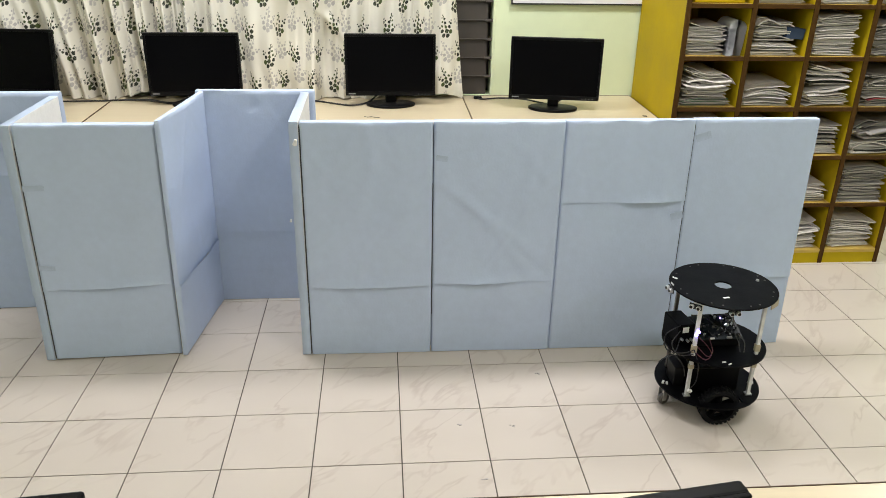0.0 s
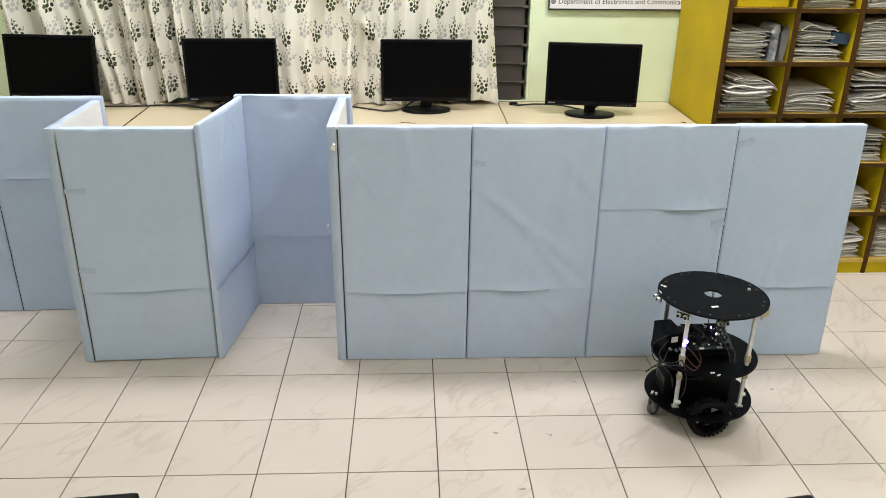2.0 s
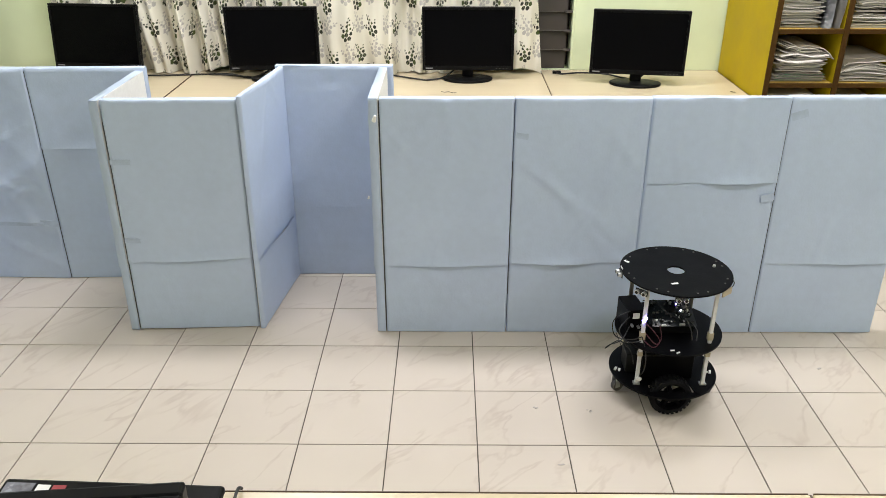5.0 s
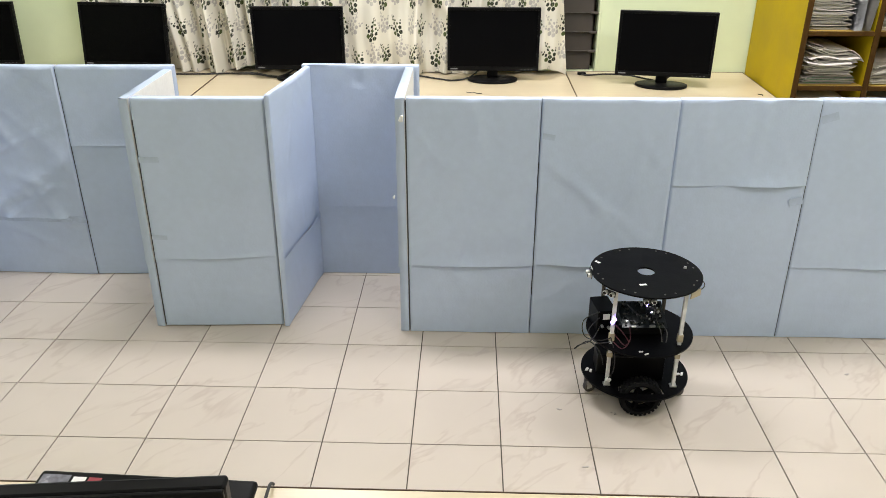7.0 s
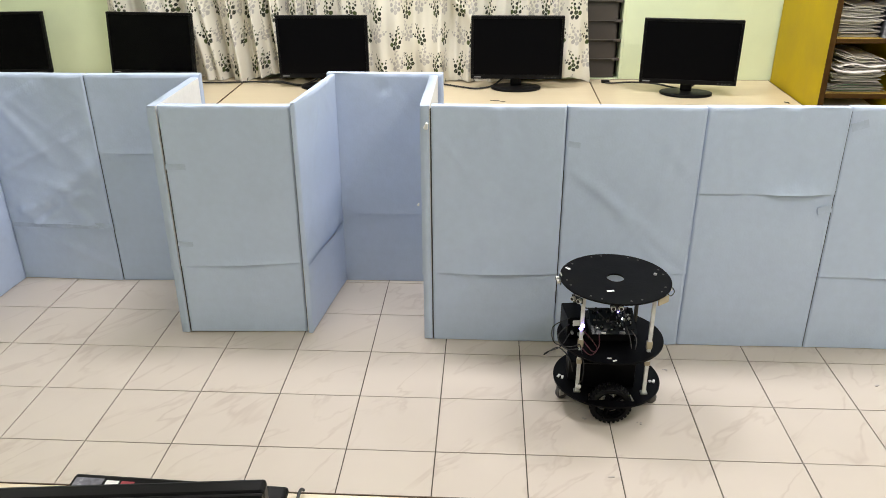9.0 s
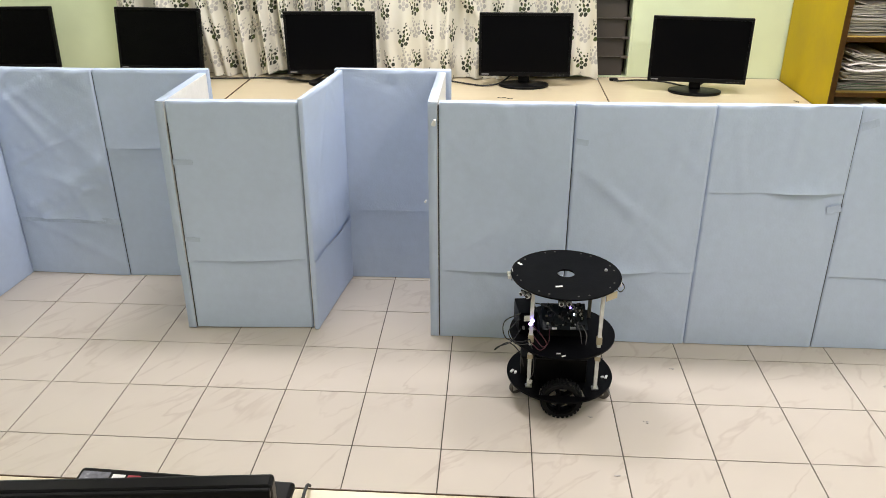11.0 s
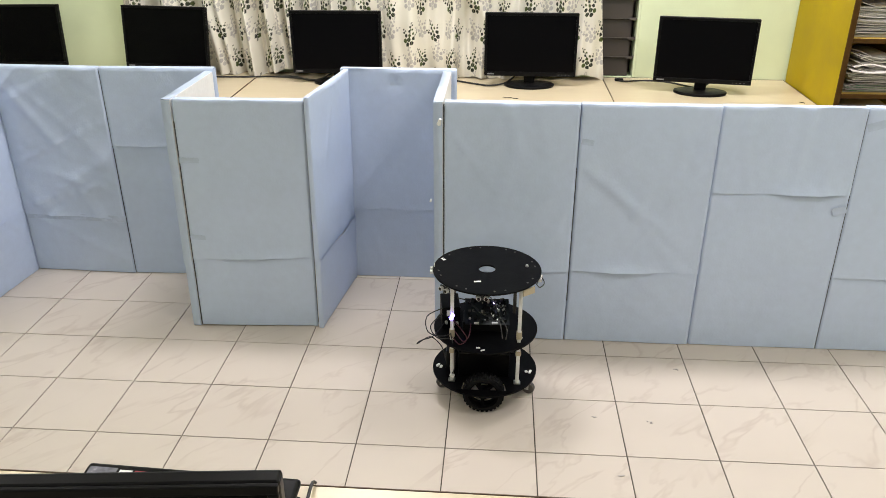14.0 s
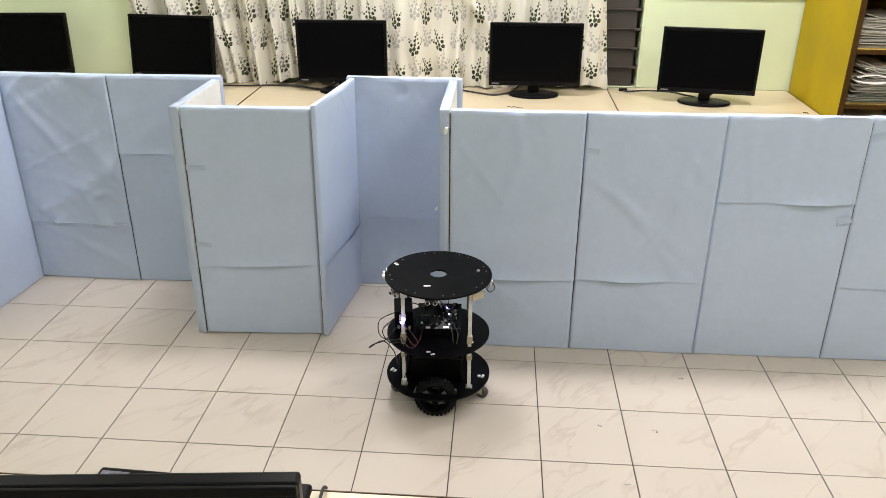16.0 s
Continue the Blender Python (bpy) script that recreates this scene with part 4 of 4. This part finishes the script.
    part("led", cylinder(0.0030, 0.0020, (0.036, 0.008, 0.003), (0.036, 0.008, 0.008), 10), M_LED_WHITE, pcb, "lit white lamp on the board", True)
    part("board_stand", box(-0.080, 0.080, -0.040, 0.050, Z_MID, Z_MID + 0.034, 0.003), M_CHIP, r, "black block under the board")
    for x, y in ((-0.118, -0.106), (-0.112, -0.108)):
        part("led", cylinder(0.0068, 0.0045, (x, y, Z_MID + 0.083 + (x + 0.12) * 2), (x, y - 0.006, Z_MID + 0.085 + (x + 0.12) * 2), 10), M_LED_BLUE, r, "lit blue lamp on a post", True)
    for x, y, a in ((-0.022, -0.152, 5), (-0.006, -0.166, 30), (0.125, -0.080, 60)):
        o = part("screw_plate", box(-0.007, 0.007, -0.0025, 0.0025, 0, 0.003), M_LABEL, r, "small bright screw plate")
        o.matrix_basis = pose(x, y, Z_MID, 0, 0, a)
    for x, y, a, w in ((-0.170, -0.010, 60, 0.012), (-0.158, -0.018, 75, 0.010), (0.165, -0.030, 70, 0.012), (0.152, -0.030, 20, 0.007)):
        o = part("screw_plate", box(-w * 0.7, w * 0.7, -0.004, 0.004, 0, 0.005), M_LABEL, r, "small pale clamp on the plate")
        o.matrix_basis = pose(x, y, Z_LOW, 0, 0, a)
    # bottom tier: battery box and motors
    part("battery_box", box(-0.092, 0.088, -0.070, 0.080, Z_LOW, Z_LOW + 0.095, 0.004), M_ROBOT, r, "black battery box")
    part("battery_lid", box(-0.094, 0.090, -0.072, 0.082, Z_LOW + 0.095, Z_LOW + 0.101, 0.002), M_CHIP, r)
    part("side_module", box(-0.140, -0.100, -0.030, 0.050, Z_LOW, Z_LOW + 0.075, 0.003), M_CHIP, r, "black motor driver")
    for s in (-1, 1):
        part("motor", cylinder(0.018, 0.018, (0, s * 0.035, 0.075), (0, s * 0.102, 0.075), 20), M_STEEL, r, "steel gear motor", True)
    build_caster(r, -0.160, 0.000, 25)
    build_caster(r, 0.158, -0.010, -20)
    # wires
    runs = [((-0.150, -0.04, 0.36), (-0.205, -0.05, 0.33), (-0.200, -0.07, 0.28), (-0.150, -0.09, 0.276), (-0.118, -0.11, 0.30)),
            ((-0.150, -0.045, 0.34), (-0.190, -0.08, 0.31), (-0.165, -0.10, 0.275), (-0.12, -0.115, 0.285)),
            ((-0.145, -0.04, 0.30), (-0.180, -0.09, 0.276), (-0.222, -0.10, 0.262), (-0.235, -0.10, 0.248), (-0.190, -0.09, 0.272), (-0.150, -0.10, 0.240), (-0.135, -0.11, 0.19)),
            ((-0.110, -0.105, 0.35), (-0.085, -0.12, 0.33), (-0.062, -0.13, 0.295), (-0.085, -0.14, 0.277), (-0.112, -0.115, 0.29)),
            ((-0.105, -0.105, 0.31), (-0.075, -0.13, 0.284), (-0.055, -0.12, 0.30), (-0.05, -0.07, 0.32)),
            ((-0.118, -0.110, 0.30), (-0.105, -0.135, 0.25), (-0.102, -0.13, 0.18), (-0.115, -0.11, 0.13)),
            ((-0.10, 0.0, 0.38), (-0.06, -0.03, 0.385), (-0.02, -0.06, 0.36), (0.02, -0.07, 0.345)),
            ((0.060, -0.06, 0.33), (0.075, -0.085, 0.31), (0.072, -0.10, 0.278)),
            ((0.045, -0.055, 0.335), (0.055, -0.08, 0.31), (0.060, -0.095, 0.278)),
            ((-0.05, -0.11, 0.262), (0.02, -0.14, 0.255), (0.07, -0.125, 0.25), (0.100, -0.11, 0.262)),
            ((0.185, 0.00, 0.478), (0.198, -0.02, 0.462), (0.180, -0.04, 0.455), (0.160, -0.04, 0.485)),
            ((-0.012, -0.138, 0.462), (0.0, -0.10, 0.455), (0.03, -0.06, 0.40), (0.04, -0.05, 0.36))]
    mats = (M_CABLE, M_CABLE, M_CABLE, M_RED_WIRE, M_RED_WIRE, M_CABLE, M_CABLE, M_GREY_WIRE, M_GREY_WIRE, M_CABLE, M_CABLE, M_GREY_WIRE)
    for pts, m in zip(runs, mats):
        part("wire", tube(pts, 0.0019, 6), m, r, "thin loose wire", True)
    o = part("wire_plug", box(-0.008, 0.008, -0.005, 0.005, -0.006, 0.006, 0.001), M_LABEL, r, "white plug on a wire")
    o.matrix_basis = pose(-0.112, -0.115, 0.132, 20, 30, 0)
    return r, build_wheel(r, -0.126), build_wheel(r, 0.126)


# ---- near desk ----
def build_laptop():
    """A closed black laptop lying at the far edge of the near desk, its lid not quite shut."""
    c = thing("laptop", "closed black laptop with small stickers lying on a desk", "laptop", pose(-0.652, -1.062, 0.7505, 0, 0, -1))
    part("base", box(-0.182, 0.182, -0.250, 0.0, 0, 0.020, 0.007, 3), M_BEZEL, c)
    lid = part("lid", box(-0.184, 0.184, -0.248, 0.0, 0, 0.016, 0.007, 3), M_BEZEL, c, "black plastic lid")
    lid.matrix_basis = pose(0, 0.001, 0.0455, 3.0, 1.2, 0)
    part("hinge", box(-0.15, 0.15, -0.020, -0.002, 0.018, 0.0465, 0.004), M_BEZEL, c)
    for x, y, w, d, m, text in ((-0.152, -0.030, 0.024, 0.018, M_STICKER, "shiny grey sticker"), (-0.112, -0.024, 0.011, 0.009, M_LABEL, "small white sticker"), (-0.086, -0.024, 0.011, 0.009, M_COVER_RED, "small red sticker")):
        part("sticker", box(x - w, x + w, y - d, y + d, 0.0162, 0.0168), m, lid, text)


# ---- floor ----
TILE = 0.30


def build_floor():
    f = tagged(part("floor", box(-4.2, 4.6, -4.2, WALL_Y, -0.10, -0.0030), M_GROUT), "cream glazed tiles with faint veins and dark joints", "floor", kind="structure")
    g = 0.0020
    shared = None
    rest = bmesh.new()
    for i in range(-14, 16):
        for j in range(-14, 8):
            x, y = i * TILE, j * TILE
            near = -9 <= i <= 9 and -4 <= j <= 5
            if near:
                if shared is None:
                    shared = part("tile", box(g, TILE - g, g, TILE - g, -0.008, 0, 0.0005, 1), M_TILE, f)
                    t = shared
                else:
                    t = new("tile", shared.data)
                    t.parent = f
                t.matrix_basis = pose(x, y, random.uniform(-0.0003, 0.0003))
            elif x > -4.2 and x + TILE < 4.61 and y + TILE < WALL_Y + 0.1:
                box(x + g, x + TILE - g, y + g, min(y + TILE - g, WALL_Y - 0.001), -0.008, 0, bm=rest)
    tagged(part("tile_field", rest, M_TILE, f), kind="stuff")
    for x, y in ((0.215, 0.20), (0.40, 0.185), (0.27, -0.10), (1.33, 0.45), (0.555, 0.52)):
        rnd = random.Random(int(x * 100))
        bm = bmesh.new()
        for k in range(3):
            q = bmesh.ops.create_icosphere(bm, subdivisions=1, radius=rnd.uniform(0.0025, 0.005))
            bmesh.ops.scale(bm, vec=(1.6, 1, 0.4), verts=q["verts"])
            bmesh.ops.translate(bm, vec=(rnd.uniform(-0.01, 0.01), rnd.uniform(-0.006, 0.006), 0.001), verts=q["verts"])
        d = part("debris", bm, M_DEBRIS)
        d.matrix_basis = pose(x, y, 0.0005)
        tagged(d, "tiny grey crumb of debris on the tiles", "debris")


# ---- assembly ----
build_room()
build_lights()
build_curtain()
build_panels()
build_desk(-3.32, -1.462, 1.50, 2.185, "beech laminate desk against the green wall")
build_desk(-1.462, 0.398, 1.50, 2.185, "beech laminate desk under the curtain")
build_desk(0.398, 1.350, 1.50, 2.185, "beech laminate desk beside the yellow shelf")
build_desk(-1.32, 0.535, -1.70, -1.020, "beech laminate desk in front of the open floor")
build_desk(0.535, 2.39, -1.70, -1.020, "beech laminate desk in front of the open floor")
build_monitor(pose(0.842, 1.862, 0.75, 0, 0, -9))
build_monitor(pose(-0.002, 1.955, 0.75, 0, 0, 0))
build_monitor(pose(-0.995, 1.955, 0.75, 0, 0, 2))
build_monitor(pose(-1.893, 1.955, 0.75, 0, 0, -6), 0.013, tilt=7)
build_monitor(pose(-2.690, 1.955, 0.75, 0, 0, 6), 0.013, tilt=4)
build_monitor(pose(-0.608, -1.462, 0.75, 0, 0, 5.4), 0.0245, label="black monitor on a desk facing the open floor")
build_monitor(pose(0.133, -1.468, 0.75, 0, 0, 8.2), 0.0, label="black monitor on a desk facing the open floor")
build_laptop()
build_shelf()
build_papers()
build_sign()
build_cable([(0.47, 2.10, 0.757), (0.50, 2.07, 0.757), (0.60, 2.09, 0.758), (0.72, 2.07, 0.757), (0.80, 1.99, 0.757), (0.86, 1.95, 0.757), (0.90, 1.93, 0.79)], "black power cable from a socket to a monitor")
build_cable([(-0.50, 2.06, 0.757), (-0.40, 2.03, 0.757), (-0.28, 1.96, 0.757), (-0.20, 1.93, 0.757), (-0.12, 1.98, 0.762), (-0.06, 2.03, 0.80)], "black monitor cable on the desk")
build_cable([(-1.70, 2.02, 0.757), (-1.52, 2.03, 0.757), (-1.38, 2.05, 0.757), (-1.24, 2.03, 0.757), (-1.12, 1.98, 0.757), (-1.03, 2.03, 0.79)], "black monitor cable on the desk")
build_cable([(-1.36, 2.055, 0.757), (-1.26, 2.06, 0.757), (-1.17, 2.00, 0.757), (-1.08, 1.99, 0.757), (-0.98, 2.02, 0.757)], "thin black cable on the desk", 0.0035)
build_cable([(-0.459, -1.016, 0.7535), (-0.460, -1.030, 0.766), (-0.460, -1.060, 0.767), (-0.459, -1.14, 0.755), (-0.458, -1.24, 0.754)], "black cable arching over the desk edge", 0.003)
build_cable([(-0.136, 1.716, 0.752), (-0.120, 1.704, 0.752), (-0.100, 1.708, 0.753), (-0.082, 1.694, 0.752), (-0.060, 1.693, 0.752)], "short stray wire lying on the desk", 0.0013)
build_cable([(1.280, 1.722, 0.752), (1.286, 1.708, 0.754), (1.296, 1.712, 0.753), (1.293, 1.696, 0.752)], "short stray wire lying on the desk", 0.0018)
so = part("cable_plug", box(-0.022, 0.022, -0.012, 0.012, 0, 0.014, 0.004), M_BEZEL)
so.matrix_basis = pose(0.475, 2.10, 0.7515)
tagged(so, "black cable plug lying on the desk", "plug")
ROBOT, WHEEL_A, WHEEL_B = build_robot()
build_floor()


# ---- what moves ----
def motions():
    rows, a, b = [], [], []
    for k in range(33):
        t = k * 0.5
        x = 1.1547 - 0.09525 * t
        y = 0.2972 + 0.00229 * t + 0.000089 * t * t
        rows.append((t, pose(x, y, 0)))
        turn = math.degrees((x - 1.1547) / 0.0735)
        a.append((t, pose(0, -0.126, 0.0735, 0, turn, 0)))
        b.append((t, pose(0, 0.126, 0.0735, 0, turn, 0)))
    walk(ROBOT, rows)
    walk(WHEEL_A, a)
    walk(WHEEL_B, b)


motions()
